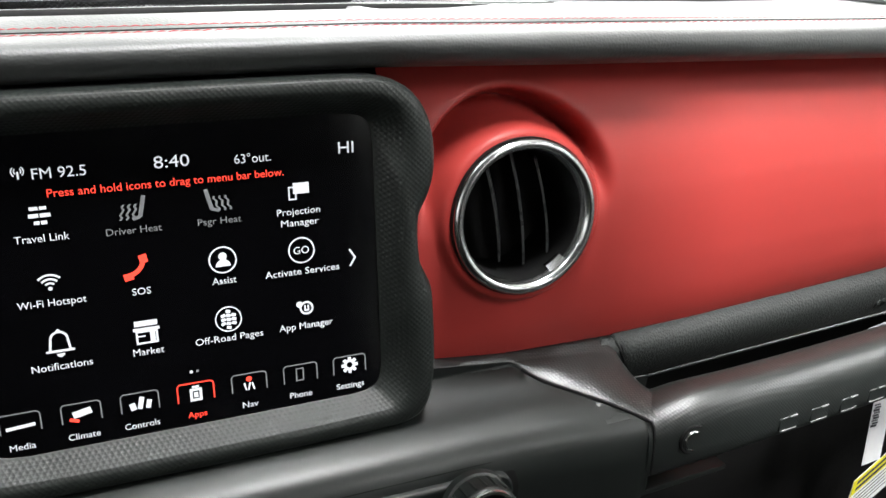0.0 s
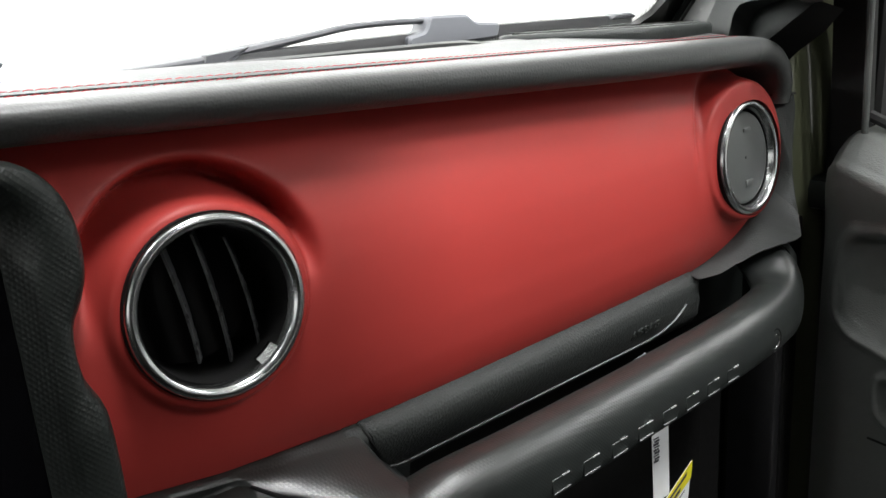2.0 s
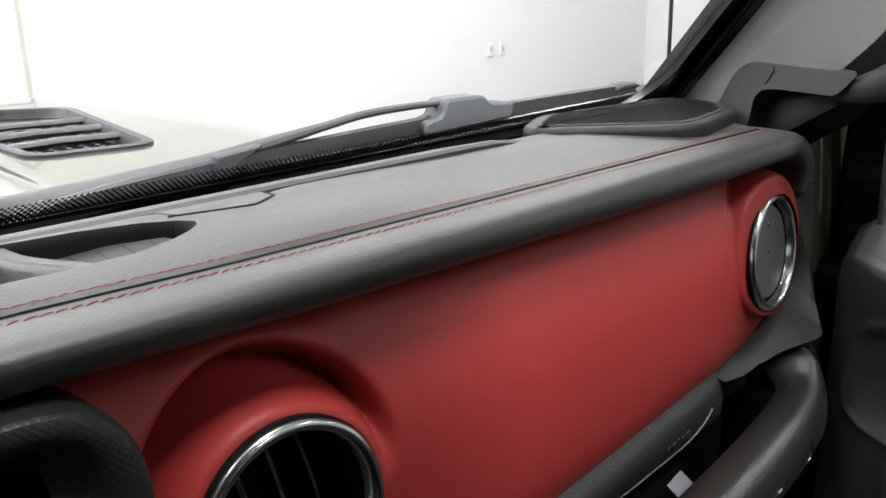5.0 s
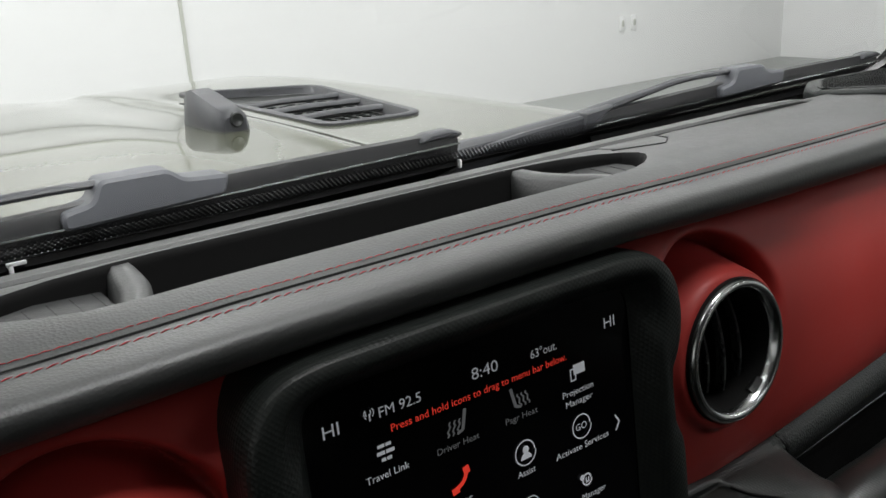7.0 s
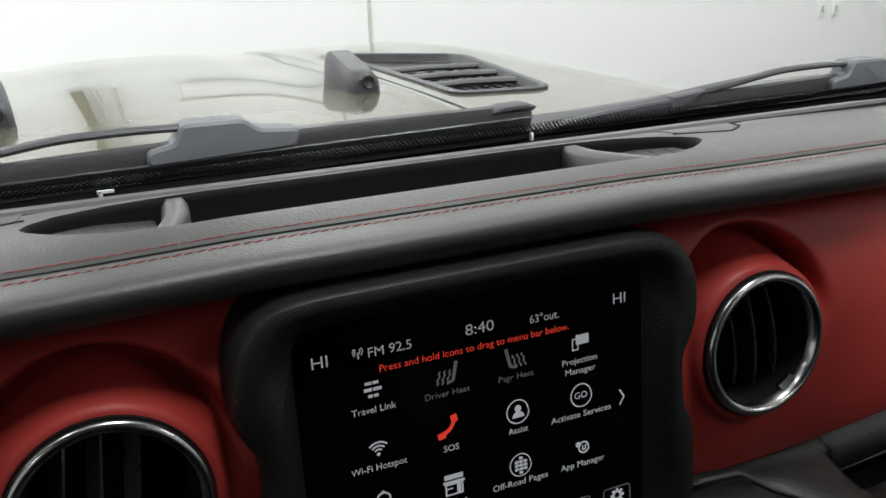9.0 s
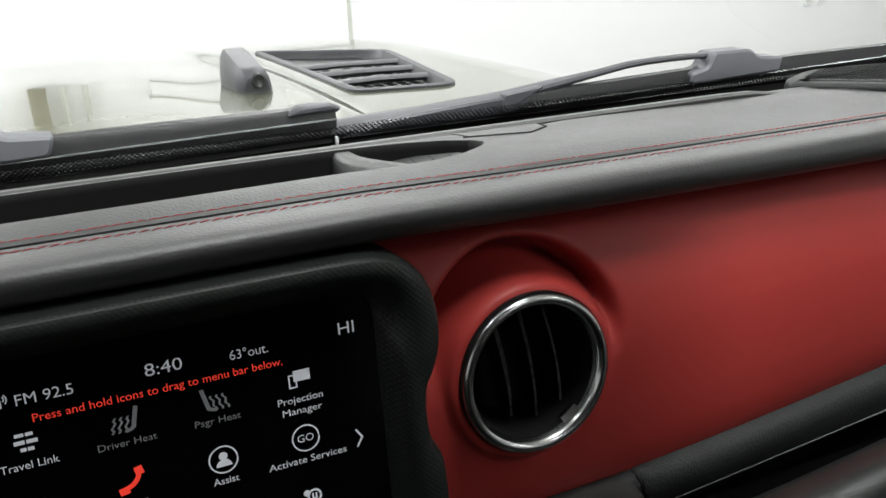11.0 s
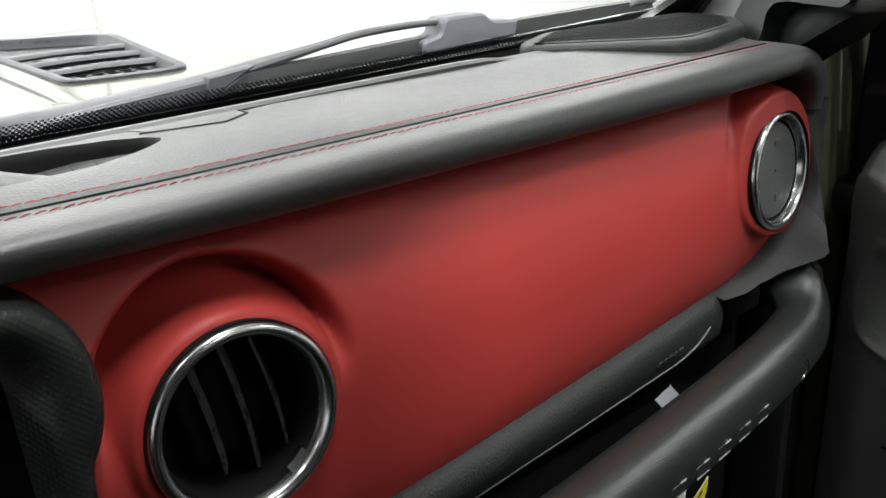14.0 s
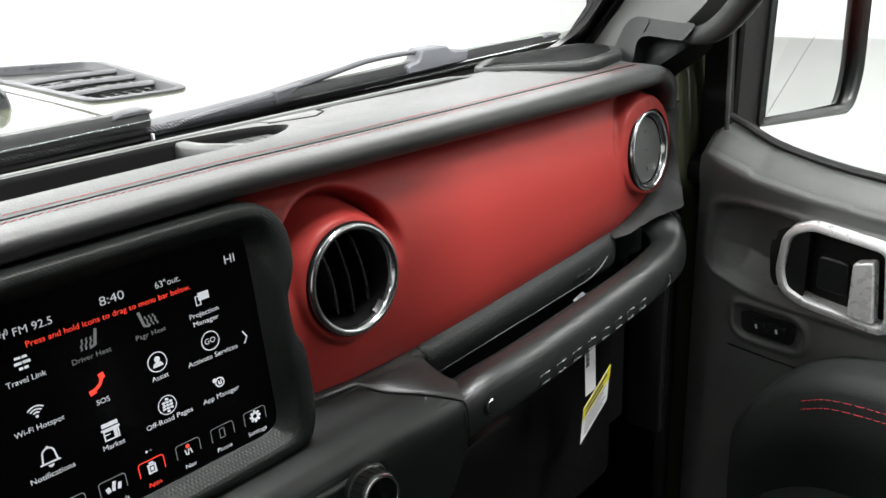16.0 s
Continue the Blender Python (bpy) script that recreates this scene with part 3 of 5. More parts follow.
wiper = make_wiper()
near_wiper = copy_thing(wiper, pose(0.08 - 0.558, 0.23, 1.38 + 0.0035))
part("rubber_flank", loft([[(x, y, z + 0.0055 * (x + 0.282) / 0.429) for y, z in ((0.2085, 1.3915), (0.2075, 1.3860), (0.2195, 1.3700), (0.2225, 1.3700), (0.2130, 1.3915))] for x in np.linspace(-0.280, 0.1465, 8)]), RUBBER, near_wiper, "black rubber flank")
for k in range(2):
    part("flank_line", loft([[(x, y - 0.0006 + 0.0030 * k, z - 0.0040 * k + 0.0055 * (x + 0.282) / 0.429) for y, z in ((0.2078, 1.3870), (0.2070, 1.3868), (0.2072, 1.3858), (0.2080, 1.3860))] for x in np.linspace(-0.280, 0.1465, 6)]), SHINE, near_wiper, "thin light moulding line")


# ---- dashboard ----
dash = thing("dashboard", (0, 0.10, 0.95), "dashboard with a grey padded top and red face", "dashboard")


def bow(x):
    """How far the dash face draws back towards the doors."""
    return 0.042 * max(0.0, (abs(x) - 0.17) / 0.47) ** 1.2


def seam_y(x):
    return 0.0252 + 0.6 * bow(x)


def sink(x):
    """How far the front edge of the pad drops towards the doors."""
    a = max(0.0, abs(x) - 0.1) / 0.5
    return 0.0113 * a + 0.0010 * a * a


END_X = 0.632


def end_point(a, v, b):
    """Point of the pad's rolled end: a turns from the top (0) to the side (90 degrees), v runs back, b out."""
    t = a * (1.0 if v <= 0 else lerp([(0.0, 1.0), (0.02, 0.90)], v))
    n = Vector((math.sin(t) / 0.073, 0, math.cos(t) / 0.053)).normalized()
    k = a / (math.pi / 2)
    p = Vector((END_X + 0.073 * math.sin(t), seam_y(END_X) + 0.010 * k + v * (1.0 if v > 0 else 1 - 0.2 * k), 1.4032 - sink(END_X) - 0.053 + 0.053 * math.cos(t)))
    return p + n * (b * (1.22 - 0.35 * k))


NOSE = [(0.0008, -0.0024), (0.0002, -0.0009), (-0.0010, -0.0001), (-0.0050, 0.0), (-0.0140, -0.0003), (-0.0205, -0.0008), (-0.0252, -0.0022), (-0.0278, -0.0046), (-0.0284, -0.0074), (-0.0278, -0.0105), (-0.0266, -0.0135), (-0.0240, -0.0160), (-0.0200, -0.0176), (-0.0150, -0.0184), (0.03, -0.0205)]
ENDN = [(0.02, 0.0)] + NOSE[3:]
loops = []
for x in np.linspace(-END_X, END_X, 60):
    k = lerp([(0.1, 1.0), (0.5, 1.25), (0.655, 1.22)], abs(x))
    loops.append([Vector((x, seam_y(x) + v, 1.4032 - sink(x) + b * k)) for v, b in NOSE])
ends = [[end_point(math.pi / 2 * i / 14, v, b) for v, b in ENDN] for i in range(15)]
ends.append([p + Vector((0, 0.001, -0.005)) for p in ends[-1]])
loops = [[Vector((-p.x, p.y, p.z)) for p in lp] for lp in ends][::-1] + loops + ends
part("pad_roll", loft(loops, closed=False), PAD, dash, "grey grained padded front roll", sharp=70)

# padded top with the tray opening
NEAR = [(0.0, 0.0450), (0.125, 0.0450), (0.150, 0.0475), (0.165, 0.0530), (0.178, 0.0620), (0.187, 0.0710), (0.190, 0.079)]
FAR = [(0.0, 0.1120), (0.120, 0.1115), (0.150, 0.1080), (0.175, 0.1000), (0.187, 0.0890), (0.190, 0.079)]
CROWN = [(0.0, 1.4018), (0.0010, 1.4030), (0.008, 1.4055), (0.017, 1.4078), (0.026, 1.4085), (0.046, 1.4075), (0.070, 1.4050), (0.090, 1.4036), (0.0930, 1.4020), (0.105, 1.4030)]


def crown(x, y):
    """Height of the padded top."""
    ys = seam_y(x)
    z = lerp(CROWN, max(0.0, (y - ys) / (0.1175 - ys) * 0.093))
    f = min(1.0, max(0.0, (abs(x) - 0.20) / 0.22))
    z -= max(0.0, z - 1.4034) * f * f * (3 - 2 * f)
    return z - sink(x) * max(0.0, 1.0 - 0.6 * max(0.0, y - ys) / (0.12 - ys))


xs = sorted(set([round(v, 4) for v in np.linspace(-0.634, 0.634, 120)] + [sx * v for sx in (-1, 1) for v in (0.125, 0.14, 0.15, 0.161, 0.172, 0.179, 0.182, 0.186, 0.1885, 0.19)]))
bm = bmesh.new()
grid_n, grid_f = [], []
for x in xs:
    a = abs(x)
    y0, yb = seam_y(x), lerp([(0.25, 0.1175), (0.27, 0.1215), (0.45, 0.1265), (0.67, 0.125)], a)
    yn, yf = (lerp(NEAR, a), lerp(FAR, a)) if a <= 0.19 else (0.079, 0.079)
    ts = (0, 0.05, 0.12, 0.3, 0.5, 0.75, 1.0)
    grid_n.append([bm.verts.new((x, y0 + (yn - y0) * t, crown(x, y0 + (yn - y0) * t))) for t in ts])
    grid_f.append([bm.verts.new((x, yf + (yb - yf) * t, crown(x, yf + (yb - yf) * t))) for t in (0, 0.3, 0.6, 0.85, 1.0)] + [bm.verts.new((x, yb + 0.001, 1.392))])
for g in (grid_n, grid_f):
    for a, b in zip(g, g[1:]):
        for i in range(len(a) - 1):
            bm.faces.new((a[i], b[i], b[i + 1], a[i + 1]))
part("pad_top", bm, PAD, dash, "flat grey vinyl dash top", sharp=45)
txs = [v for v in xs if abs(v) <= 0.19]
TRAY = [Vector((x, lerp(NEAR, abs(x)))) for x in txs] + [Vector((x, lerp(FAR, abs(x)))) for x in reversed(txs[1:-1])]
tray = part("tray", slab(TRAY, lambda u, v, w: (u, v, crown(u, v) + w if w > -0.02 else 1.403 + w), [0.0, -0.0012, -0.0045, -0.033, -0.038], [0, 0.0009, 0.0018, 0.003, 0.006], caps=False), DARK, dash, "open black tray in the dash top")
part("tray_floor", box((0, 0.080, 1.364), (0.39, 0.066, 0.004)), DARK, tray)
for sx in (-1, 1):
    cs = []
    for t in np.linspace(0, 1, 8):
        y = 0.1125 - 0.066 * t
        x = sx * (0.1175 + 0.013 * t - 0.003 * math.sin(math.pi * t))
        top = crown(x, y) - 0.0012 - 0.0012 * math.sin(math.pi * t)
        cs.append([(x - sx * 0.006, y, 1.366), (x - sx * 0.0055, y, top - 0.003), (x - sx * 0.003, y, top), (x + sx * 0.0045, y, top), (x + sx * 0.0075, y, top - 0.0035), (x + sx * 0.012, y, 1.366)])
    part("divider", loft(cs), PAD, tray, "grey tray divider", sharp=60)
    part("pocket_mat", slab(offset([Vector((0.128, 0.048)), Vector((0.150, 0.050)), Vector((0.168, 0.058)), Vector((0.185, 0.076)), Vector((0.182, 0.090)), Vector((0.160, 0.104)), Vector((0.128, 0.109))], 0.001), lambda u, v, w, sx=sx: (sx * u, v, w + 0.10 * (u - 0.13)), [1.372, 1.3925, 1.3937], [0, 0, 0.002]), MAT_RUBBER, tray, "ribbed rubber pocket mat")
    for k in range(5):
        part("mat_rib", tube([(sx * (0.132 + 0.010 * k), 0.054 + 0.004 * k, 1.3939 + 0.001 * k), (sx * (0.134 + 0.010 * k), 0.104 - 0.003 * k, 1.3939 + 0.001 * k)], 0.0005, 5), MAT_RUBBER, tray)

# seam and stitching
part("seam", tube([(x, seam_y(x) + 0.0004, 1.4034 - sink(x)) for x in np.linspace(-0.632, 0.632, 70)], 0.0005, 6, flat=0.7), DARK, dash, "dark seam line")
bm = bmesh.new()
rng = random.Random(4)
for row, dz, ln0, pitch, sl in ((0.0042, 0.0010, 0.0044, 0.0049, 0.0003), (-0.0064, 0.0, 0.0045, 0.0049, 0.0008)):
    x = -0.632
    while x < 0.628:
        ln = ln0 + rng.uniform(-0.0004, 0.0004)
        slant = rng.uniform(-0.0002, 0.0002) + sl
        y = seam_y(x) + row
        z = crown(x, y) + 0.0005 if row > 0 else 1.4033 - sink(x)
        tube([(x, y - slant, z - 0.0001), (x + ln / 2, y, z + 0.0002), (x + ln, y + slant, z - 0.0001)], [0.00016, 0.00027, 0.00016], 5, bm=bm)
        x += pitch
part("stitching", bm, STITCH, dash, "two rows of red stitching", kind="stuff")

# defroster strip, plates and the light sensor
part("defroster_strip", loft([[(x, y, z - lerp([(0.42, 0.0), (0.50, 0.010), (0.70, 0.016)], abs(x))) for y, z in ((0.1195, 1.396), (0.1195, 1.4015), (0.122, 1.4030), (0.128, 1.4025), (0.150, 1.3975), (0.166, 1.3925), (0.172, 1.389), (0.174, 1.37), (0.119, 1.37))] for x in np.linspace(-0.70, 0.70, 57)]), PAD, dash, "grey defroster strip under the windscreen", sharp=30)
part("defroster_slot", box((0, 0.195, 1.362), (1.40, 0.045, 0.02)), DARK, dash, "dark defroster gap")
for sx in (-1, 1):
    part("cover_plate", slab(rounded([(0.188, 0.1165), (0.192, 0.100), (0.226, 0.090), (0.243, 0.103), (0.246, 0.1165)], 0.004), lambda u, v, w, sx=sx: (sx * u, v, crown(u, v) + w), [-0.002, 0.0004, 0.0006], [0, 0, 0.0006]), PAD, dash, "small flush cover plate")
    part("plate_gap", tube([(sx * u, v, crown(u, v) + 0.0002) for u, v in ((0.188, 0.0995), (0.207, 0.094), (0.226, 0.0885), (0.236, 0.0955), (0.245, 0.1025), (0.247, 0.115))], 0.0006, 6), DARK, dash)
part("plate_clip", box((-0.146, 0.2035, 1.3868), (0.010, 0.002, 0.0022), 0.0005, bm=box((-0.149, 0.2035, 1.3840), (0.0024, 0.002, 0.0070), 0.0005)), PAPER, dash, "small pale clip at the glass")
dome = bmesh.new()
bmesh.ops.create_uvsphere(dome, u_segments=24, v_segments=12, radius=0.0085, matrix=Matrix.Translation((-0.226, 0.124, 1.4040)) @ Matrix.Diagonal((1, 0.9, 0.75, 1)))
sensor = part("light_sensor", dome, SMOOTH, dash, "round black light sensor dome")
part("sensor_ring", loft([circle((-0.226, 0.124, 1.4035), r, (1, 0, 0), (0, 1, 0), 28) for r in (0.0125, 0.0120)] + [circle((-0.226, 0.124, 1.4046), 0.0112, (1, 0, 0), (0, 1, 0), 28)], True, False), DARK, sensor)

# corner loudspeakers
for sx in (-1, 1):
    pod = thing("loudspeaker", (sx * 0.57, 0.10, 1.40), "black corner loudspeaker with a perforated grille", "loudspeaker", "loudspeakers")
    PO = rounded([(0.470, 0.132), (0.545, 0.063), (0.566, 0.055), (0.642, 0.072), (0.690, 0.110), (0.700, 0.150), (0.690, 0.175), (0.536, 0.182), (0.483, 0.152)], [0.008, 0.006, 0.010, 0.014, 0.014, 0.010, 0.010, 0.014, 0.010], 4)
    place = lambda u, v, w, sx=sx: (sx * u, v, crown(0.50, 0.10) + (crown(0.63, 0.10) - crown(0.50, 0.10)) * (u - 0.50) / 0.13 + 0.75 * w - 0.02 * (v - 0.07))
    part("housing", slab(PO, place, [-0.006, 0.0010, 0.0052, 0.0066, 0.0070], [0, 0, 0.0012, 0.004, 0.012]), PLASTIC, pod, sharp=50)
    GO = offset(PO, 0.0105)
    part("grille", slab(GO, place, [0.0068, 0.0078, 0.0082], [0, 0, 0.001]), GRILLE, pod)
    holes = bmesh.new()
    inside = offset(PO, 0.0130)

    def within(u, v):
        c = False
        for i in range(len(inside)):
            a, b = inside[i - 1], inside[i]
            if (a.y > v) != (b.y > v) and u < (b.x - a.x) * (v - a.y) / (b.y - a.y) + a.x:
                c = not c
        return c

    for j in range(38):
        for i in range(60):
            u, v = 0.46 + i * 0.0043 + (j % 2) * 0.00215, 0.05 + j * 0.0038
            if within(u, v):
                holes.faces.new([holes.verts.new(place(u + 0.00185 * math.cos(a), v + 0.0018 * math.sin(a), 0.0086)) for a in (0.0, 1.05, 2.1, 3.14, 4.19, 5.24)])
    part("perforation", holes, HOLE, pod, "rows of small round holes", kind="stuff")

# red face
FACE = [(1.19, 0.0230), (1.205, 0.0118), (1.212, 0.0074), (1.219, 0.0038), (1.228, 0.0002), (1.240, -0.0028), (1.26, -0.0052), (1.28, -0.0058), (1.295, -0.0054), (1.31, -0.0042), (1.325, -0.0014), (1.335, 0.0016), (1.345, 0.0058), (1.355, 0.0112), (1.365, 0.0178), (1.39, 0.0390)]
HOOD = (0.6335, 1.3030, 0.0560)
VENTS = [(0.1715, -0.0105, 1.3075, 0.0412), (0.638, 0.0330, 1.2965, 0.0452)]


def face_y(x, z):
    y = lerp(FACE, z) * 0.5 + 0.25 * (lerp(FACE, z - 0.004) + lerp(FACE, z + 0.004)) + bow(x)
    for cx, cy, cz, rr in VENTS:
        r = math.hypot(abs(x) - cx, z - cz)
        if r < 0.12:
            up_ = max(0.0, (z - cz) / max(r, 1e-4))
            if cx < 0.4:
                lift = min(1.0, max(0.0, (z - cz) / max(r, 1e-4) + 0.20) * 1.15)
                y += 0.026 * math.exp(-((r - rr - 0.0125) / 0.0052) ** 2) * lift ** 2
                q = r - rr - 0.0042
                c = cy + 0.002 + 0.10 * (z - cz) + (1.1 + 3.5 * up_ ** 3) * (q + math.sqrt(q * q + 0.0014 ** 2)) - 0.0002
            else:
                # the hood is a short red cylinder, wider above the ring than below it
                q = math.hypot(abs(x) - HOOD[0], z - HOOD[1]) - HOOD[2] + 0.0020
                notch = max(0.0, (0.64 * (HOOD[0] - abs(x)) + 0.77 * (z - HOOD[1])) / max(r, 1e-4))
                y += 0.011 * math.exp(-((q - 0.006) / 0.007) ** 2) * notch ** 3
                c = cy - 0.0042 + 0.10 * (z - cz) + 0.11 * (abs(x) - cx) + 0.0085 * max(0.0, (cx - abs(x)) / max(r, 1e-4)) + 2.6 * (q + math.sqrt(q * q + 0.0012 ** 2)) - 0.0002
            k = 0.0042
            h = max(0.0, min(1.0, 0.5 + 0.5 * (y - c) / k))
            y = y * (1 - h) + c * h - k * h * (1 - h)
    return y


ZB = [(0.09, 1.2315), (0.127, 1.2280), (0.168, 1.2225), (0.225, 1.2185), (0.244, 1.2165), (0.30, 1.2150), (0.575, 1.2150), (0.60, 1.2195), (0.62, 1.2262), (0.636, 1.2340), (0.650, 1.2425), (0.661, 1.2515), (0.671, 1.2610), (0.679, 1.2705), (0.685, 1.2815), (0.6890, 1.2970)]
ZT = [(0.09, 1.386), (0.60, 1.386), (0.625, 1.3740), (0.646, 1.3640), (0.661, 1.3535), (0.671, 1.3450), (0.679, 1.3355), (0.685, 1.3240), (0.6890, 1.3090)]


def red_face(name, x0, x1, sx, label):
    bm = bmesh.new()
    nx, nz = int((x1 - x0) / 0.0014), 116
    grid = []
    for i in range(nx + 1):
        x = x0 + (x1 - x0) * i / nx
        col = []
        for j in range(nz + 1):
            z = lerp(ZB, x) + (lerp(ZT, x) - lerp(ZB, x)) * j / nz
            px, pz = x, z
            for cx, cy, cz, rr in VENTS:
                r = math.hypot(x - cx, z - cz)
                if rr - 0.0026 < r < rr + 0.0004:
                    px, pz = cx + (x - cx) * rr / r, cz + (z - cz) * rr / r
            col.append((px, pz, min(math.hypot(px - c[0], pz - c[2]) - c[3] for c in VENTS)))
        grid.append(col)
    vs = [[bm.verts.new((sx * px, face_y(px, pz), pz)) for px, pz, r in col] for col in grid]
    for i in range(nx):
        for j in range(nz):
            q = ((i, j), (i + 1, j), (i + 1, j + 1), (i, j + 1))
            if min(grid[a][b][2] for a, b in q) > -0.0002:
                bm.faces.new([vs[a][b] for a, b in q])
    # turned-back rim
    rim = [[v[0] for v in vs], [v[-1] for v in vs]]
    for line in rim:
        back = [bm.verts.new(v.co + Vector((0, 0.012, 0))) for v in line]
        for a, b, c, d in zip(line, line[1:], back[1:], back):
            bm.faces.new((a, b, c, d))
    bmesh.ops.delete(bm, geom=[v for v in bm.verts if not v.link_faces], context="VERTS")
    return part(name, bm, RED, dash, label, sharp=60)


red_face("passenger_panel", 0.104, 0.6890, 1, "matt red painted face panel")
red_face("driver_panel", 0.104, 0.40, -1, "matt red painted face panel on the driver side")


# ---- air vents ----
def air_vent(c, side_=1, closed=False, label=""):
    k = c[3] / 0.0460
    c = Vector(c[:3])
    v = thing("air_vent", tuple(c), label, "air vent", "dashboard air vents")
    tilt = Matrix.Rotation(radians(6.3 if closed else 0.0), 4, "Z") @ Matrix.Rotation(radians(-5.7), 4, "X")
    U, W, N = tilt @ Vector((1, 0, 0)) * k, tilt @ Vector((0, 0, 1)) * k, tilt @ Vector((0, 1, 0)) * k
    ring = [(0.0460, 0.006), (0.0460, -0.0010), (0.0450, -0.0026), (0.0435, -0.0034), (0.0416, -0.0032), (0.0398, -0.0012), (0.0386, 0.0034)]
    part("ring", loft([circle(c + N * d, r, U, W, 72) for r, d in ring], True, False), CHROME, v, "satin chrome ring", sharp=60)
    part("gasket", loft([circle(c + N * d, r, U, W, 56) for r, d in ((0.0467, 0.004), (0.0467, 0.0), (0.0458, 0.0002), (0.0458, 0.004))], True, False), DARK, v, "thin black gap")
    part("barrel", loft([circle(c + N * d, r, U, W, 48) for r, d in ((0.0387, 0.0030), (0.0380, 0.010), (0.0365, 0.045), (0.001, 0.046))], True, False), DARK, v, "black barrel")
    if closed:
        part("flap", loft([circle(c + N * d, r, U, W, 56) for r, d in ((0.001, 0.0030), (0.0335, 0.0028), (0.0362, 0.0034), (0.0372, 0.0050), (0.0372, 0.014))], True, False), DISC, v, "flat grey closing flap", sharp=60)
        for dz in (0.022, -0.021):
            part("finger_tab", box(c + W * dz + N * 0.0024 + U * 0.003, (0.011, 0.0014, 0.0035 if dz > 0 else 0.006), 0.0006, m=tilt), DISC, v)
    else:
        for dx, hgt in ((-0.0130, 0.0310), (0.0035, 0.0350), (0.0200, 0.0305)):
            loops = []
            for t in np.linspace(-1, 1, 14):
                p = c + W * (hgt * t * 0.98) + U * (side_ * (dx - 0.0045 * t)) + N * (0.0125 + 0.005 * t * t)
                a = U * side_ * math.cos(radians(62)) + N * math.sin(radians(62))
                b = a.cross(W)
                loops.append([p + b * 0.0008, p - b * 0.0008, p + a * 0.012 - b * 0.0006, p + a * 0.012 + b * 0.0006])
            part("slat", loft(loops), SLAT, v, sharp=50)
        # closing tab set into the ring
        tabs = []
        for a in np.linspace(radians(-64), radians(-46), 8):
            d = (U * side_ * math.cos(a) + W * math.sin(a))
            tabs.append([c + d * 0.0394 + N * 0.0006, c + d * 0.0362 + N * 0.0040, c + d * 0.0362 + N * 0.0070, c + d * 0.0394 + N * 0.0070])
        part("tab", loft(tabs), CHROME, v, "bright chrome tab")
    return v


air_vent(VENTS[0], 1, False, "round open air vent with a satin chrome ring and black slats")
air_vent((-VENTS[0][0], *VENTS[0][1:]), -1, False, "round open driver air vent with chrome ring and black slats")
air_vent(VENTS[1], 1, True, "round closed end air vent with chrome ring and grey flap")

# airbag cover below the red face
def shroud(x, s):
    """Grained surface under the red face: s runs from the red edge (0) to the cover's lower edge (1) and on."""
    xe = min(x, 0.575)
    y0, z0 = face_y(xe, lerp(ZB, xe)) + 0.0008, lerp(ZB, xe) + 0.0012
    yl, zl = 0.0195 + 0.052 * (xe - 0.3), 1.1782 + 0.012 * (xe - 0.3)
    h = [(-0.3, y0 + 0.012, z0 + 0.004), (0.0, y0 + 0.001, z0), (0.10, y0 - 0.0050, z0 - 0.0024), (0.25, y0 - 0.0088, z0 - 0.0078), (0.45, y0 - 0.0088, z0 - 0.0155), (0.65, y0 * 0.65 + yl * 0.35 - 0.0068, z0 * 0.38 + zl * 0.62), (0.85, y0 * 0.3 + yl * 0.7 - 0.0030, z0 * 0.14 + zl * 0.86), (1.0, yl, zl), (1.3, yl + 0.004, zl - 0.006), (1.6, yl + 0.012, zl - 0.012), (2.0, yl + 0.035, zl - 0.022)]
    e = max(0.0, (x - 0.574) / 0.014) ** 2 * 0.016
    return Vector((x, lerp([(a, b) for a, b, c in h], s) + e, lerp([(a, c) for a, b, c in h], s)))


S_ = (-0.3, 0.0, 0.05, 0.10, 0.17, 0.25, 0.35, 0.45, 0.55, 0.65, 0.75, 0.85, 1.0, 1.15, 1.3, 1.6, 2.0)
part("lower_shroud", loft([[shroud(x, s) for s in S_] for x in list(np.linspace(0.236, 0.574, 50)) + [0.578, 0.582, 0.585, 0.588, 0.590]], False), SHROUD, dash, "black grained shroud under the red face", sharp=60)
OUTL = [(0.2462, 0.03), (0.2505, 0.35), (0.2565, 0.62), (0.2650, 0.85), (0.2740, 0.96), (0.2860, 1.0), (0.512, 1.0), (0.527, 0.94), (0.541, 0.82), (0.553, 0.64), (0.562, 0.44), (0.570, 0.20), (0.573, 0.03)]


def proud(x, s, d):
    a, b = shroud(x + 0.001, s) - shroud(x - 0.001, s), shroud(x, s + 0.04) - shroud(x, s - 0.04)
    n = a.cross(b).normalized()
    return shroud(x, s) + (n if n.y < 0 else -n) * d


loops = []
for x in sorted(set([a for a, b in OUTL] + list(np.linspace(0.286, 0.512, 30)))):
    e = lerp(OUTL, x)
    loops.append([proud(x, -0.02, -0.001)] + [proud(x, e * k, 0.0010) for k in (0.02, 0.15, 0.3, 0.45, 0.6, 0.75, 0.88, 0.96)] + [proud(x, e * 0.99, 0.0007), proud(x, e, -0.0012)])
part("airbag_cover", loft(loops, False), SHROUD, dash, "black grained airbag cover", sharp=50)
part("cover_lip", tube([proud(x, lerp(OUTL, x) + 0.02, 0.0010) for x in np.linspace(0.268, 0.556, 48)], 0.0008, 6), SHINE, dash, "thin glossy lip line")
part("cover_gap", tube([proud(x, lerp(OUTL, x) + 0.02, 0.0001) for x in np.linspace(0.2458, 0.268, 14)], 0.0010, 6), DARK, dash, "dark parting gap")

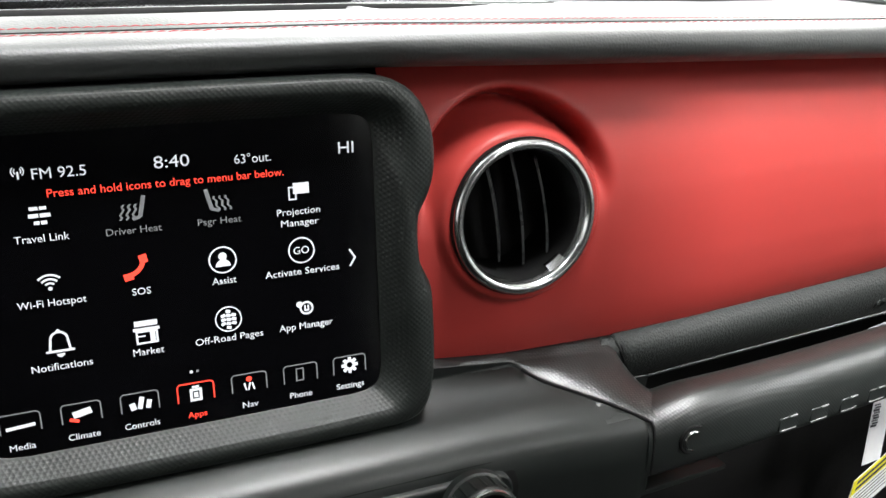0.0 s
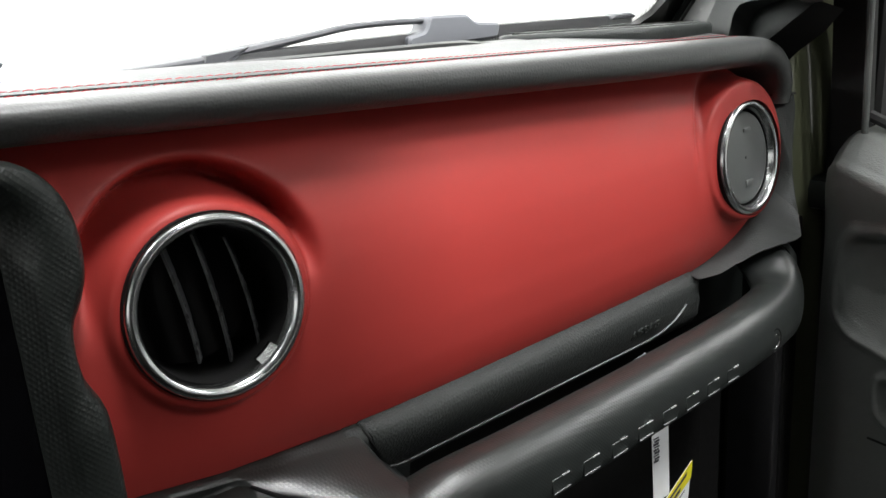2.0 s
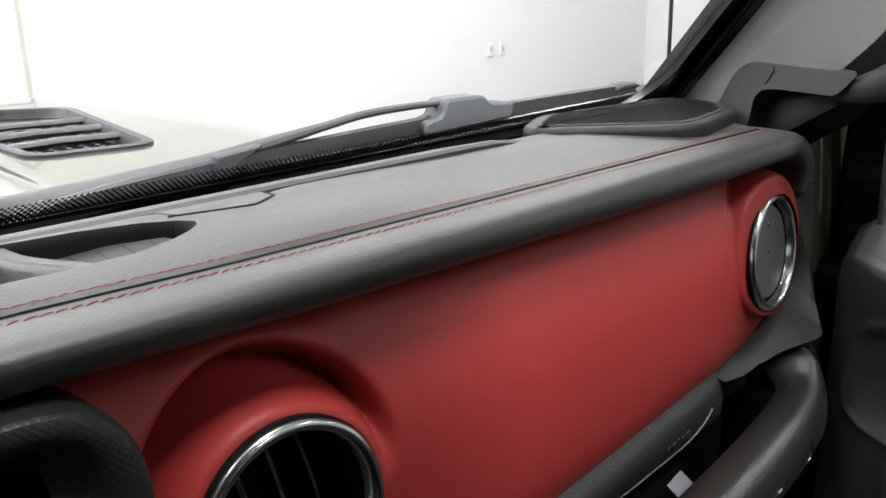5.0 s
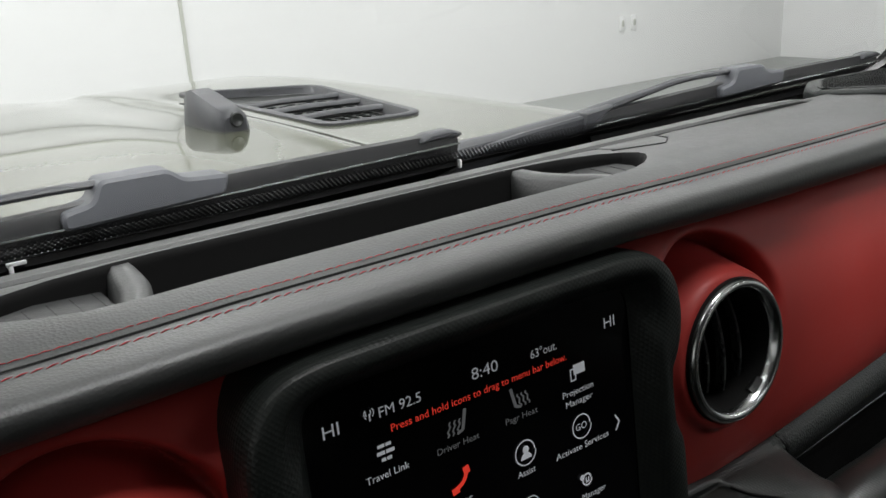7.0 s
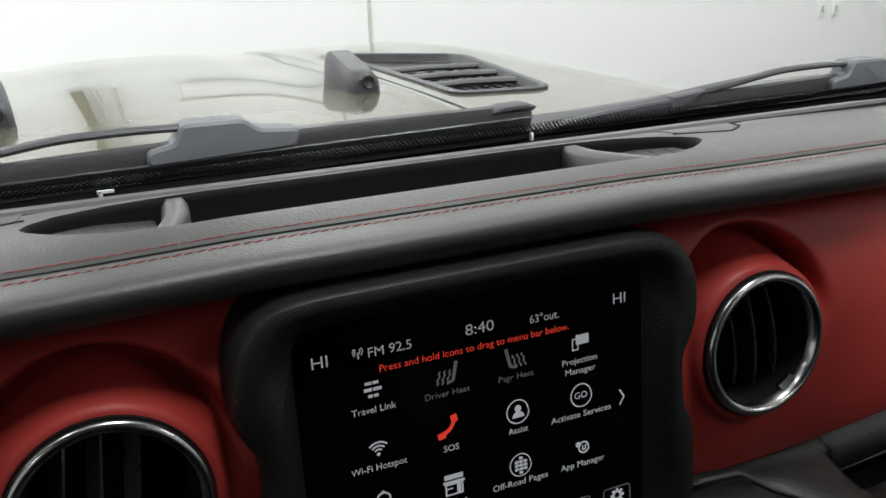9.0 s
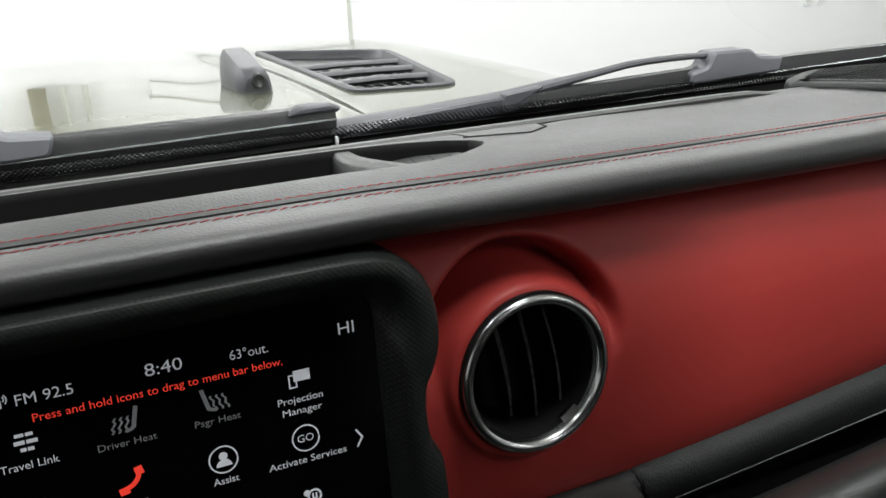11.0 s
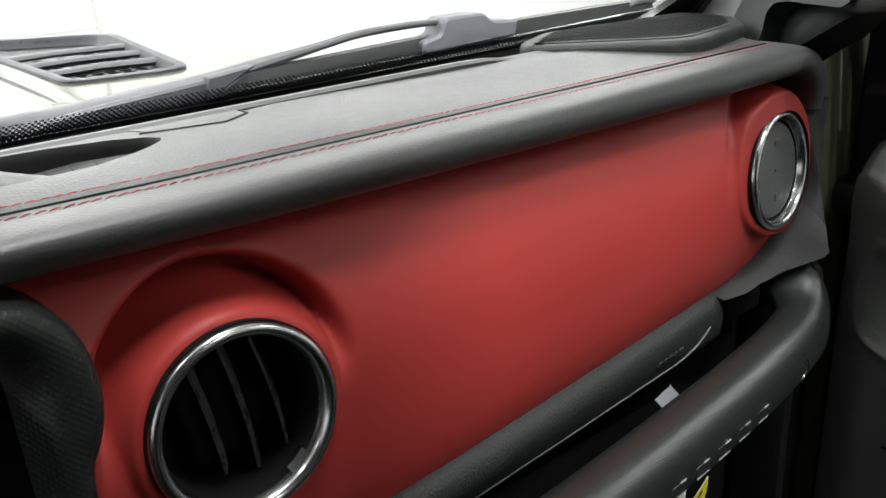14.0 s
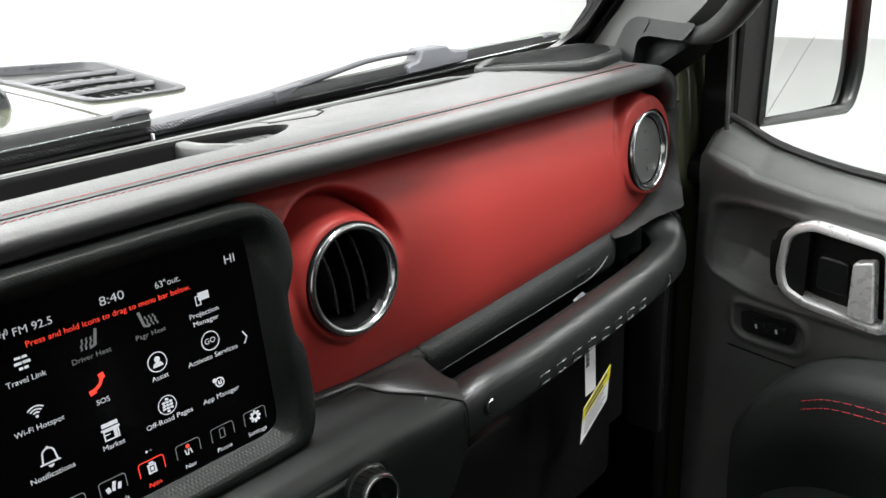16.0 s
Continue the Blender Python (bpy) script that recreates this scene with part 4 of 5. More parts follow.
# end cap beside the closed vent
part("end_block", slab(rounded([(0.60, 1.24), (0.664, 1.2450), (0.688, 1.275), (0.694, 1.32), (0.690, 1.352), (0.60, 1.352)], [0.004, 0.01, 0.02, 0.01, 0.01, 0.02]), lambda u, v, w: (u, w, v), [0.14, 0.068, 0.064, 0.063], [0, 0, 0.002, 0.006]), PLASTIC, dash, "grained end block")
CAPB = [(0.570, 1.2130), (0.588, 1.2140), (0.600, 1.2165), (0.610, 1.2200), (0.622, 1.2275), (0.636, 1.2325), (0.655, 1.2340), (0.662, 1.2352), (0.670, 1.2405), (0.682, 1.2525), (0.690, 1.2680), (0.697, 1.2900), (0.7025, 1.3150), (0.7055, 1.3390)]
CAPY = [(0.571, 0.028), (0.590, 0.022), (0.605, 0.020), (0.616, 0.013), (0.626, 0.005), (0.636, -0.002), (0.648, -0.006), (0.657, -0.005), (0.670, 0.005), (0.682, 0.0160), (0.690, 0.0245), (0.697, 0.0310), (0.7025, 0.0345), (0.7055, 0.0375)]


def cap_row(x):
    zb, yb = lerp(CAPB, x), lerp(CAPY, x)
    if x <= 0.6890:
        zt, yt = lerp(ZB, x), min(face_y(x, lerp(ZB, x)) + 0.0015, 0.046)
    else:
        zt, yt = 1.3395, lerp([(0.6890, 0.0540), (0.7055, 0.0375)], x)
    mid = lambda t, o: (x, yt + (yb - yt) * t - o, zt + (zb - zt) * t)
    e = min(1.0, (zt - zb) / 0.015)
    return [(x, yt + 0.012, zt + 0.002), (x, yt, zt), mid(0.25, 0.0012 * e), mid(0.5, 0.0022 * e), mid(0.75, 0.0024 * e), mid(0.95, 0.0008 * e), (x, yb + 0.002, zb - 0.0006), (x + 0.0008, yb + 0.03, zb - 0.001)]


part("end_cap", loft([cap_row(x) for x in np.linspace(0.571, 0.676, 40)], False), TRIM, dash, "grained end cap beside the vent", sharp=60)
# the cap carried on in a darker plastic, its shade put into the colour
part("end_strip", loft([cap_row(x) for x in list(np.linspace(0.676, 0.6890, 8)) + list(np.linspace(0.6896, 0.7055, 12))], False), PLASTIC, dash, "narrow end strip, darkened for its shade", sharp=60)
part("cap_seam", tube([(0.686, 0.0490, 1.3392), (0.697, 0.0415, 1.3392), (0.7060, 0.0360, 1.3392), (0.7085, 0.045, 1.3392)], 0.0007, 6), DARK, dash, "dark seam under the pad end")
part("side_pocket", slab(rounded([(0.585, 1.15), (0.70, 1.15), (0.70, 1.235), (0.64, 1.23), (0.60, 1.21), (0.585, 1.20)], 0.004), lambda u, v, w: (u, w, v), [0.10, 0.075]), SMOOTH, dash, "dark pocket wall")
# near-black slab that closes the recess behind the bar
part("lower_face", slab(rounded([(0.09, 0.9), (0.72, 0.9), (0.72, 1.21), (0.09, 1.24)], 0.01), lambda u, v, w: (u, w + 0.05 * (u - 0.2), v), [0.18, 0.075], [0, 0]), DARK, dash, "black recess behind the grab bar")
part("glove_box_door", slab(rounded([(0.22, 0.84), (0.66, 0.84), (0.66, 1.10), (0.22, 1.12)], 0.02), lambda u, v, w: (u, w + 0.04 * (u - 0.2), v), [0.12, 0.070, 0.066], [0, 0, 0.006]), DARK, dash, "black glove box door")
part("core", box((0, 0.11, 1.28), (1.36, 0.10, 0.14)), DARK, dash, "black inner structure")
part("driver_side_face", box((-0.45, 0.05, 1.2), (0.5, 0.05, 0.3), 0.02), PLASTIC, dash)

# ---- grab bar ----
bar = thing("grab_bar", (0.40, -0.03, 1.19), "black ribbed passenger grab bar with two bolts", "grab bar")
BAR = smooth_path([(0.2338, -0.0385, 1.1862), (0.262, -0.0425, 1.1888), (0.31, -0.0440, 1.1905), (0.40, -0.0375, 1.1905), (0.50, -0.0275, 1.1900), (0.56, -0.0195, 1.1900), (0.592, -0.0140, 1.1905), (0.612, -0.0095, 1.1930), (0.628, -0.0010, 1.2020), (0.6385, 0.011, 1.2170), (0.6415, 0.022, 1.2250), (0.6420, 0.032, 1.2300)], 6)
BP = [(0.017, 0.010), (0.008, 0.0165), (-0.004, 0.0182), (-0.0125, 0.0148), (-0.0175, 0.0075), (-0.0195, -0.003), (-0.0192, -0.015), (-0.0145, -0.0205), (0.004, -0.022), (0.016, -0.014)]
BP = [(p.x, p.y) for p in smooth_path([(a, b, 0) for a, b in BP + BP[:1]], 4)[:-1]]
loops = []
for i, p in enumerate(BAR):
    d = (BAR[min(i + 1, len(BAR) - 1)] - BAR[max(i - 1, 0)]).normalized()
    fwd = Vector((-d.y, d.x, 0)).normalized() if p.x < 0.60 else Vector((-0.14, 0.99, 0)).normalized()
    up_ = d.cross(fwd) if p.x > 0.57 else Vector((0, 0, 1))
    low = lerp([(0.2338, 1.32), (0.275, 1.12), (0.32, 1.0)], p.x)
    high = lerp([(0.2338, 0.60), (0.245, 0.78), (0.262, 0.96), (0.28, 1.0)], p.x)
    turn_ = lerp([(1.193, 0.0), (1.222, 1.0)], p.z) if p.x > 0.60 else 0.0
    loops.append([p + fwd * (a * (1 + (1.5 if a > 0 else 0.0) * turn_)) + up_ * (b * (low if b < 0 else high) * (1 - 0.52 * turn_)) for a, b in BP])
part("bar", loft(loops), KNURL, bar, "black bar with a fine knurled top", sharp=60)
CONSOLE_TOP = [(-0.0535, 1.1955), (-0.048, 1.1990), (-0.040, 1.2030), (-0.028, 1.2072), (-0.016, 1.2105), (-0.006, 1.2165), (0.03, 1.226)]


def console_seam(x):
    """Where the bar's root meets the top of the console wing."""
    return -0.003 if x < 0.172 else -0.003 - 0.0505 * min(1.0, (x - 0.172) / 0.0615) ** 0.9


loops = []
for x in list(np.linspace(0.106, 0.2335, 40)) + list(np.linspace(0.236, 0.284, 24)):
    zr = lerp(ZB, x)
    yr = face_y(x, zr)
    ys_ = console_seam(x)
    yf = lerp([(0.2335, ys_), (0.242, -0.050), (0.252, -0.0465), (0.30, -0.0455)], x) if x > 0.2335 else ys_
    zf = lerp([(0.2335, 1.1962), (0.242, 1.1985), (0.252, 1.2030), (0.265, 1.2060), (0.30, 1.2080)], x) if x > 0.2335 else lerp(CONSOLE_TOP, ys_) + 0.0004
    c0, f0 = Vector((yr - 0.0055 + lerp([(0.240, 0.0), (0.256, 0.012)], x), zr - 0.0030 - lerp([(0.244, 0.0), (0.262, 0.022), (0.284, 0.05)], x))), Vector((yf, zf))
    span = abs(c0.x - f0.x)
    sag = lerp([(0.12, 0.0), (0.18, 0.0), (0.20, 0.0010), (0.2335, 0.0030), (0.246, 0.0060), (0.258, 0.0120), (0.272, 0.0200), (0.30, 0.0320)], x)
    row = [(x, yr + 0.012, zr + 0.003), (x, yr + 0.0005, zr - 0.0002), (x, yr - 0.0028, zr - 0.0010)]
    for t in (0.0, 0.12, 0.25, 0.38, 0.5, 0.62, 0.74, 0.86, 1.0):
        q = c0.lerp(f0, t)
        swell = 0.10 * min(span, 0.04) * math.sin(math.pi * t) * lerp([(0.2335, 1.0), (0.26, 0.0)], x)
        row.append((x, q.x, q.y - sag * math.sin(math.pi * t ** 0.9) ** 1.2 + swell))
    row.append((x, yf - 0.0012, zf - 0.0016 if x < 0.2345 else zf - 0.0004))
    loops.append(row)
part("parting_gap", tube([(x, console_seam(x) - 0.0004, lerp(CONSOLE_TOP, console_seam(x)) + 0.0002) for x in np.linspace(0.176, 0.2334, 24)] + [(0.2337, -0.0560, 1.1935), (0.2337, -0.0578, 1.187), (0.2337, -0.0582, 1.172), (0.2337, -0.0582, 1.160)], 0.0009, 6), DARK, bar, "dark parting line")
part("bar_root", loft(loops, False), KNURL, bar, "black root flowing into the dash", sharp=70)
for bx, by, bz in ((0.2575, -0.0612, 1.1835), (0.5690, -0.0372, 1.1815)):
    u, wv, nn = Vector((0.99, 0.08, 0)), Vector((0, 0, 1)), Vector((-0.08, 0.99, 0))
    c = Vector((bx, by, bz))
    bolt = part("bolt", loft([circle(c + nn * d, r, u, wv, 28) for r, d in ((0.0092, 0.004), (0.0092, -0.0002), (0.0086, -0.0007), (0.0080, -0.0003), (0.0076, 0.0012), (0.0002, 0.0014))], True, False), DARK, bar, "recessed bolt hole")
    part("bolt_head", loft([circle(c + nn * d - wv * 0.0010, r, u, wv, 24) for r, d in ((0.0066, 0.0016), (0.0066, -0.0002), (0.0060, -0.0009), (0.0050, -0.0007), (0.0044, 0.0010), (0.0040, 0.0014))], True, False), CHROME, bolt, "small chrome bolt ring")
FRONT = [(b.x, min(p.y for p in lp)) for b, lp in zip(BAR, [[p_ + Vector((0.0, a, 0.0)) for a, b_ in BP] for p_ in BAR]) if b.x < 0.59]
for i in range(8):
    x = 0.325 + i * 0.0255
    yb = lerp(FRONT, x)
    tilt = Matrix.Rotation(math.atan2(0.09, 1), 4, "Z")
    rb = part("raised_bar", box((x, yb + 0.0003, 1.1800), (0.0150, 0.0014, 0.0085), 0.0004, m=tilt, seg=1), KNURL, bar, "plain raised badge bar")
    # pale lines paint the highlights along the badge edges
    for dz in (-0.0042, 0.0042):
        part("edge_line", box((x + (0.003 if dz > 0 else 0.0), yb - 0.0003, 1.1800 + dz), (0.0135 if dz < 0 else 0.006, 0.0010, 0.0007), m=tilt), SHINE, rb)
part("end_bracket", slab(rounded([(-0.004, 1.188), (0.012, 1.178), (0.040, 1.178), (0.040, 1.2270), (0.006, 1.2270), (-0.001, 1.2190)], [0.004, 0.006, 0.004, 0.004, 0.003, 0.003]), lambda u, v, w: (w, u, v), [0.6495, 0.654, 0.6575, 0.6585], [0, 0, 0.001, 0.003]), SMOOTH, bar, "thin upright end plate", sharp=50)
part("under_shelf", box((0.262, -0.030, 1.144), (0.075, 0.035, 0.004), 0.001, m=Matrix.Rotation(0.06, 4, "Z")), SMOOTH, bar, "thin shelf edge under the bar")

# ---- centre console below the screen ----
console = thing("centre_console", (0, -0.03, 0.9), "black centre console below the touchscreen", "console")
CP = [(0.03, 1.226), (-0.006, 1.2165), (-0.016, 1.2105), (-0.028, 1.2072), (-0.040, 1.2030), (-0.048, 1.1975), (-0.0525, 1.190), (-0.054, 1.175), (-0.054, 1.150), (-0.053, 1.12), (-0.046, 1.05), (-0.035, 0.95)]
ZMIN = [(0.165, 0.94), (0.172, 1.05), (0.20, 1.100), (0.222, 1.134), (0.2338, 1.157)]
loops = []
for x in list(np.linspace(-0.20, 0.15, 24)) + list(np.linspace(0.16, 0.2318, 22)) + [0.2330, 0.2336]:
    seam = 0.03 if x < 0.155 else console_seam(x)
    g = min(1.0, max(0.0, (x - 0.155) / 0.05))
    row = []
    for y, z in CP:
        y = y - 0.0035 * g * min(1.0, max(0.0, (-0.02 - y) / 0.025))
        if y > seam:
            y, z = seam, lerp(CONSOLE_TOP, seam) - (y - seam) * 0.02
        elif g > 0:
            z = z * (1 - g) + g * (lerp(CONSOLE_TOP, y) if y > -0.0535 else z)
        row.append((x, y + (0.001 if x > 0.2325 else 0.0), max(lerp(ZMIN, x), z - (0.001 if x > 0.2325 else 0.0))))
    loops.append(row + [(x, 0.02, max(lerp(ZMIN, x), 0.95) - 0.004)])
part("body", loft(loops, False), SMOOTH, console, "satin black console body", sharp=60)
part("side_face", box((0.218, 0.0, 1.03), (0.006, 0.07, 0.2), 0.002), DARK, console)
PO = rounded([(-0.152, 1.080), (0.152, 1.080), (0.152, 1.1925), (-0.152, 1.1925)], 0.016, 6)
cp_ = lambda u, v, w: (u, -0.0525 - w + 0.25 * max(0, v - 1.178), v)
part("panel_gap", slab(PO, cp_, [-0.004, 0.0022, 0.0024], [0, 0, 0.001]), DARK, console, "black gap round the panel")
hv = part("climate_panel", slab(offset(PO, 0.0045), cp_, [-0.004, 0.0050, 0.0062, 0.0058], [0, 0, 0.0012, 0.003]), SMOOTH, console, "black climate control panel", sharp=50)
part("button_strip", slab(rounded([(-0.090, 1.150), (0.090, 1.150), (0.099, 1.1815), (-0.099, 1.1815)], 0.006), cp_, [0.004, 0.0080, 0.0088], [0, 0, 0.001]), PLASTIC, hv, "button strip")
part("indicator_lamp", box((0.070, -0.0622, 1.1735), (0.014, 0.001, 0.003)), ORANGE_GLOW, hv, "lit amber indicator")
part("strip_trim", tube([(-0.099, -0.0605, 1.1822), (0.099, -0.0605, 1.1822), (0.0945, -0.0615, 1.166)], 0.0009, 6), CHROME, hv)
for k in range(4):
    part("button", box((0.085 - 0.024 * k, -0.0615, 1.1625), (0.018, 0.002, 0.012), 0.0015), SMOOTH, hv)
for sx in (-1, 1):
    c = Vector((sx * 0.125, -0.058, 1.1755))
    n = Vector((0, -0.985, 0.17)).normalized()
    u, wv = Vector((1, 0, 0)), Vector((0, 0.17, 0.985)).normalized()
    knob = part("knob", loft([circle(c + n * d, r, u, wv, 40) for r, d in ((0.0185, 0.0), (0.0180, 0.004), (0.0168, 0.005), (0.0168, 0.017), (0.0160, 0.0190), (0.0150, 0.0196))], True, False), SMOOTH, hv, "round rotary knob with ribbed rim", sharp=40)
    part("knob_ring", loft([circle(c + n * d, r, u, wv, 40) for r, d in ((0.0158, 0.0190), (0.0153, 0.0202), (0.0138, 0.0202), (0.0134, 0.0190))], True, False), CHROME, knob, "thin chrome ring")
    part("knob_face", loft([circle(c + n * d, r, u, wv, 32) for r, d in ((0.0137, 0.0194), (0.0002, 0.0198))], True, False), GLOSS, knob)
    for i in range(20):
        a = 2 * math.pi * i / 20
        d = u * math.cos(a) + wv * math.sin(a)
        part("knob_rib", tube([c + d * 0.0168 + n * 0.006, c + d * 0.0168 + n * 0.0165], 0.0009, 5, up=tuple(d)), SMOOTH, knob)


# ---- touchscreen ----
touch = thing("touchscreen", (0, 0.0, 1.21), "lit touchscreen with app icons in a knurled black surround", "touchscreen")
SM = pose(0, -0.0062, 1.29, 84.3)


def on_screen(u, v, w=0.0):
    return SM @ Vector((u, v, w))


half = [(0.0, 0.0950), (0.060, 0.0950), (0.090, 0.0940), (0.1065, 0.0885), (0.1165, 0.0765), (0.1205, 0.0610), (0.1200, 0.0450), (0.1160, 0.0330), (0.1112, 0.0235), (0.1105, 0.0080), (0.1138, -0.0020), (0.1175, -0.0110), (0.1185, -0.0300), (0.1180, -0.0560), (0.1140, -0.0730), (0.1050, -0.0815), (0.080, -0.0835), (0.0, -0.0840)]
hp = smooth_path([(a, b, 0) for a, b in half], 3)
OUT = [Vector((p.x, p.y)) for p in hp][::-1] + [Vector((-p.x, p.y)) for p in hp[1:-1]]
gw, gh, gv = 0.0915, 0.0712, 0.0055
SQ = []
for p in OUT:
    a = math.atan2((p.y - gv) / gh, p.x / gw)
    c, s_ = math.cos(a), math.sin(a)
    e = 0.13
    SQ.append(Vector((gw * math.copysign(abs(c) ** e, c), gv + gh * math.copysign(abs(s_) ** e, s_))))


def mixed(k):
    return [a * (1 - k) + b * k for a, b in zip(OUT, SQ)]


lo = [(0.0, -0.045), (0.0, 0.002), (0.025, 0.0085), (0.08, 0.0125), (0.15, 0.0142), (0.36, 0.0146), (0.50, 0.0140), (0.60, 0.0118), (0.88, 0.0035), (1.0, 0.0012)]
part("surround", loft([[on_screen(p.x, p.y, w) for p in mixed(k)] for k, w in lo], True, False), BEZEL, touch, "knurled black surround with notched sides", sharp=60)
part("glass", slab([p * 1.02 for p in SQ], lambda u, v, w: on_screen(u, v, w), [-0.004, 0.0, 0.0006], [0, 0, 0.0005]), GLOSS, touch, "glossy black display glass")


def words(text, u, v, width, height, m, name="screen_text"):
    """One label of the display, fitted to its width and letter height."""
    cu = bpy.data.curves.new("letters", "FONT")
    cu.body, cu.size, cu.align_x, cu.align_y, cu.resolution_u = text, 1.0, "LEFT", "BOTTOM_BASELINE", 3
    tmp = bpy.data.objects.new("letters", cu)
    scene.collection.objects.link(tmp)
    bpy.context.view_layer.update()
    me = bpy.data.meshes.new_from_object(tmp.evaluated_get(bpy.context.evaluated_depsgraph_get()))
    bpy.data.objects.remove(tmp)
    xs = [q.co.x for q in me.vertices]
    k = width / (max(xs) - min(xs))
    me.transform(SM @ Matrix.Translation((u - width / 2, v - height / 2, 0.0010)) @ Matrix.Diagonal((k, height / 0.70, 1, 1)) @ Matrix.Translation((-min(xs), 0, 0)))
    me.materials.clear()
    me.materials.append(m)
    return part(name, me, m, touch)


mm = 0.001
for text, u, v, w, h, m in (
        ("HI", -79, 60.5, 7.4, 5.6, WHITE_GLOW), ("HI", 78.4, 60.5, 7.4, 5.6, WHITE_GLOW), ("FM 92.5", -46, 60.2, 21, 4.6, WHITE_GLOW), ("8:40", -0.6, 60.8, 15, 5.4, WHITE_GLOW),
        ("63\u00b0out.", 34.6, 59.2, 16.5, 4.2, WHITE_GLOW), ("Press and hold icons to drag to menu bar below.", -1.8, 51.6, 100, 3.5, RED_GLOW),
        ("Driver Heat", -19.2, 32, 23.2, 3.1, GREY_GLOW), ("Psgr Heat", 17.7, 32, 19.5, 3.1, GREY_GLOW), ("Projection", 54.1, 32.4, 20.5, 3.2, WHITE_GLOW), ("Manager", 54.4, 27, 18, 3.2, WHITE_GLOW),
        ("Travel Link", -56.1, 32.8, 21.5, 3.3, WHITE_GLOW), ("SOS", -19.2, 3.7, 8, 3.2, WHITE_GLOW), ("Assist", 17.3, 3.5, 11, 3.3, WHITE_GLOW), ("Activate Services", 54.2, 3.0, 36, 3.3, WHITE_GLOW),
        ("Wi-Fi Hotspot", -55.9, 4.0, 27.5, 3.3, WHITE_GLOW), ("Market", -19.1, -25.1, 13.5, 3.3, WHITE_GLOW), ("Off-Road Pages", 17.4, -24.8, 31.5, 3.3, WHITE_GLOW), ("App Manager", 54.2, -24.6, 26.5, 3.3, WHITE_GLOW),
        ("Notifications", -55.5, -25.5, 25, 3.3, WHITE_GLOW), ("Media", -76.2, -60.6, 10.5, 3.0, WHITE_GLOW), ("Climate", -50.7, -60.6, 13.5, 3.0, WHITE_GLOW), ("Controls", -25.6, -60.6, 15.5, 3.0, WHITE_GLOW),
        ("Apps", -0.7, -60.6, 8.8, 3.0, RED_GLOW), ("Nav", 24.4, -60.6, 7.5, 3.0, WHITE_GLOW), ("Phone", 49.4, -60.4, 11, 3.0, WHITE_GLOW), ("Settings", 74.8, -60.4, 14.5, 3.0, WHITE_GLOW),
        ("GO", 54.1, 13.3, 7.5, 3.6, WHITE_GLOW)):
    words(text, u * mm, v * mm, w * mm, h * mm, m)


def icon(name, polys, m=None):
    """Flat shapes in millimetres on the display."""
    bm = bmesh.new()
    for k, poly in enumerate(polys):
        bm.faces.new([bm.verts.new(on_screen(a * mm, b * mm, 0.0010 + 0.00002 * k)) for a, b in poly])
    return part(name, bm, m or WHITE_GLOW, touch)


def bar_(cx, cy, w, h, a=0.0):
    c, s_ = math.cos(radians(a)), math.sin(radians(a))
    return [(cx + x * c - y * s_, cy + x * s_ + y * c) for x, y in ((-w / 2, -h / 2), (w / 2, -h / 2), (w / 2, h / 2), (-w / 2, h / 2))]


def arc_band(cx, cy, r0, r1, a0, a1, n=14):
    out = []
    for i in range(n):
        a, b = radians(a0 + (a1 - a0) * i / n), radians(a0 + (a1 - a0) * (i + 1) / n)
        out.append([(cx + r0 * math.cos(a), cy + r0 * math.sin(a)), (cx + r1 * math.cos(a), cy + r1 * math.sin(a)), (cx + r1 * math.cos(b), cy + r1 * math.sin(b)), (cx + r0 * math.cos(b), cy + r0 * math.sin(b))])
    return out


def disc_(cx, cy, r, n=20, a0=0.0, a1=360.0):
    return [[(cx + r * math.cos(radians(a0 + (a1 - a0) * i / n)), cy + r * math.sin(radians(a0 + (a1 - a0) * i / n))) for i in range(n + (a1 - a0 < 360))]]


def heat(cx, sgn):
    """A seat with three rising waves."""
    out = [bar_(cx + sgn * 5.0, 42.2, 1.8, 9.6, -sgn * 13), bar_(cx + sgn * 2.4, 37.2, 3.4, 1.5, sgn * 16)]
    for k in range(3):
        x = cx - sgn * 4.4 + sgn * 2.6 * k
        wave = [(x + 0.55 * math.sin(q * 2.1) + sgn * 0.32 * q, 36.6 + 1.15 * q) for q in range(7)]
        out += [[(a - 0.5, b), (a + 0.5, b), (c + 0.5, d), (c - 0.5, d)] for (a, b), (c, d) in zip(wave, wave[1:])]
    return out


def frame_box(cx, cy, w, h, t):
    return [bar_(cx, cy + h / 2 - t / 2, w, t), bar_(cx, cy - h / 2 + t / 2, w, t), bar_(cx - w / 2 + t / 2, cy, t, h - 2 * t), bar_(cx + w / 2 - t / 2, cy, t, h - 2 * t)]


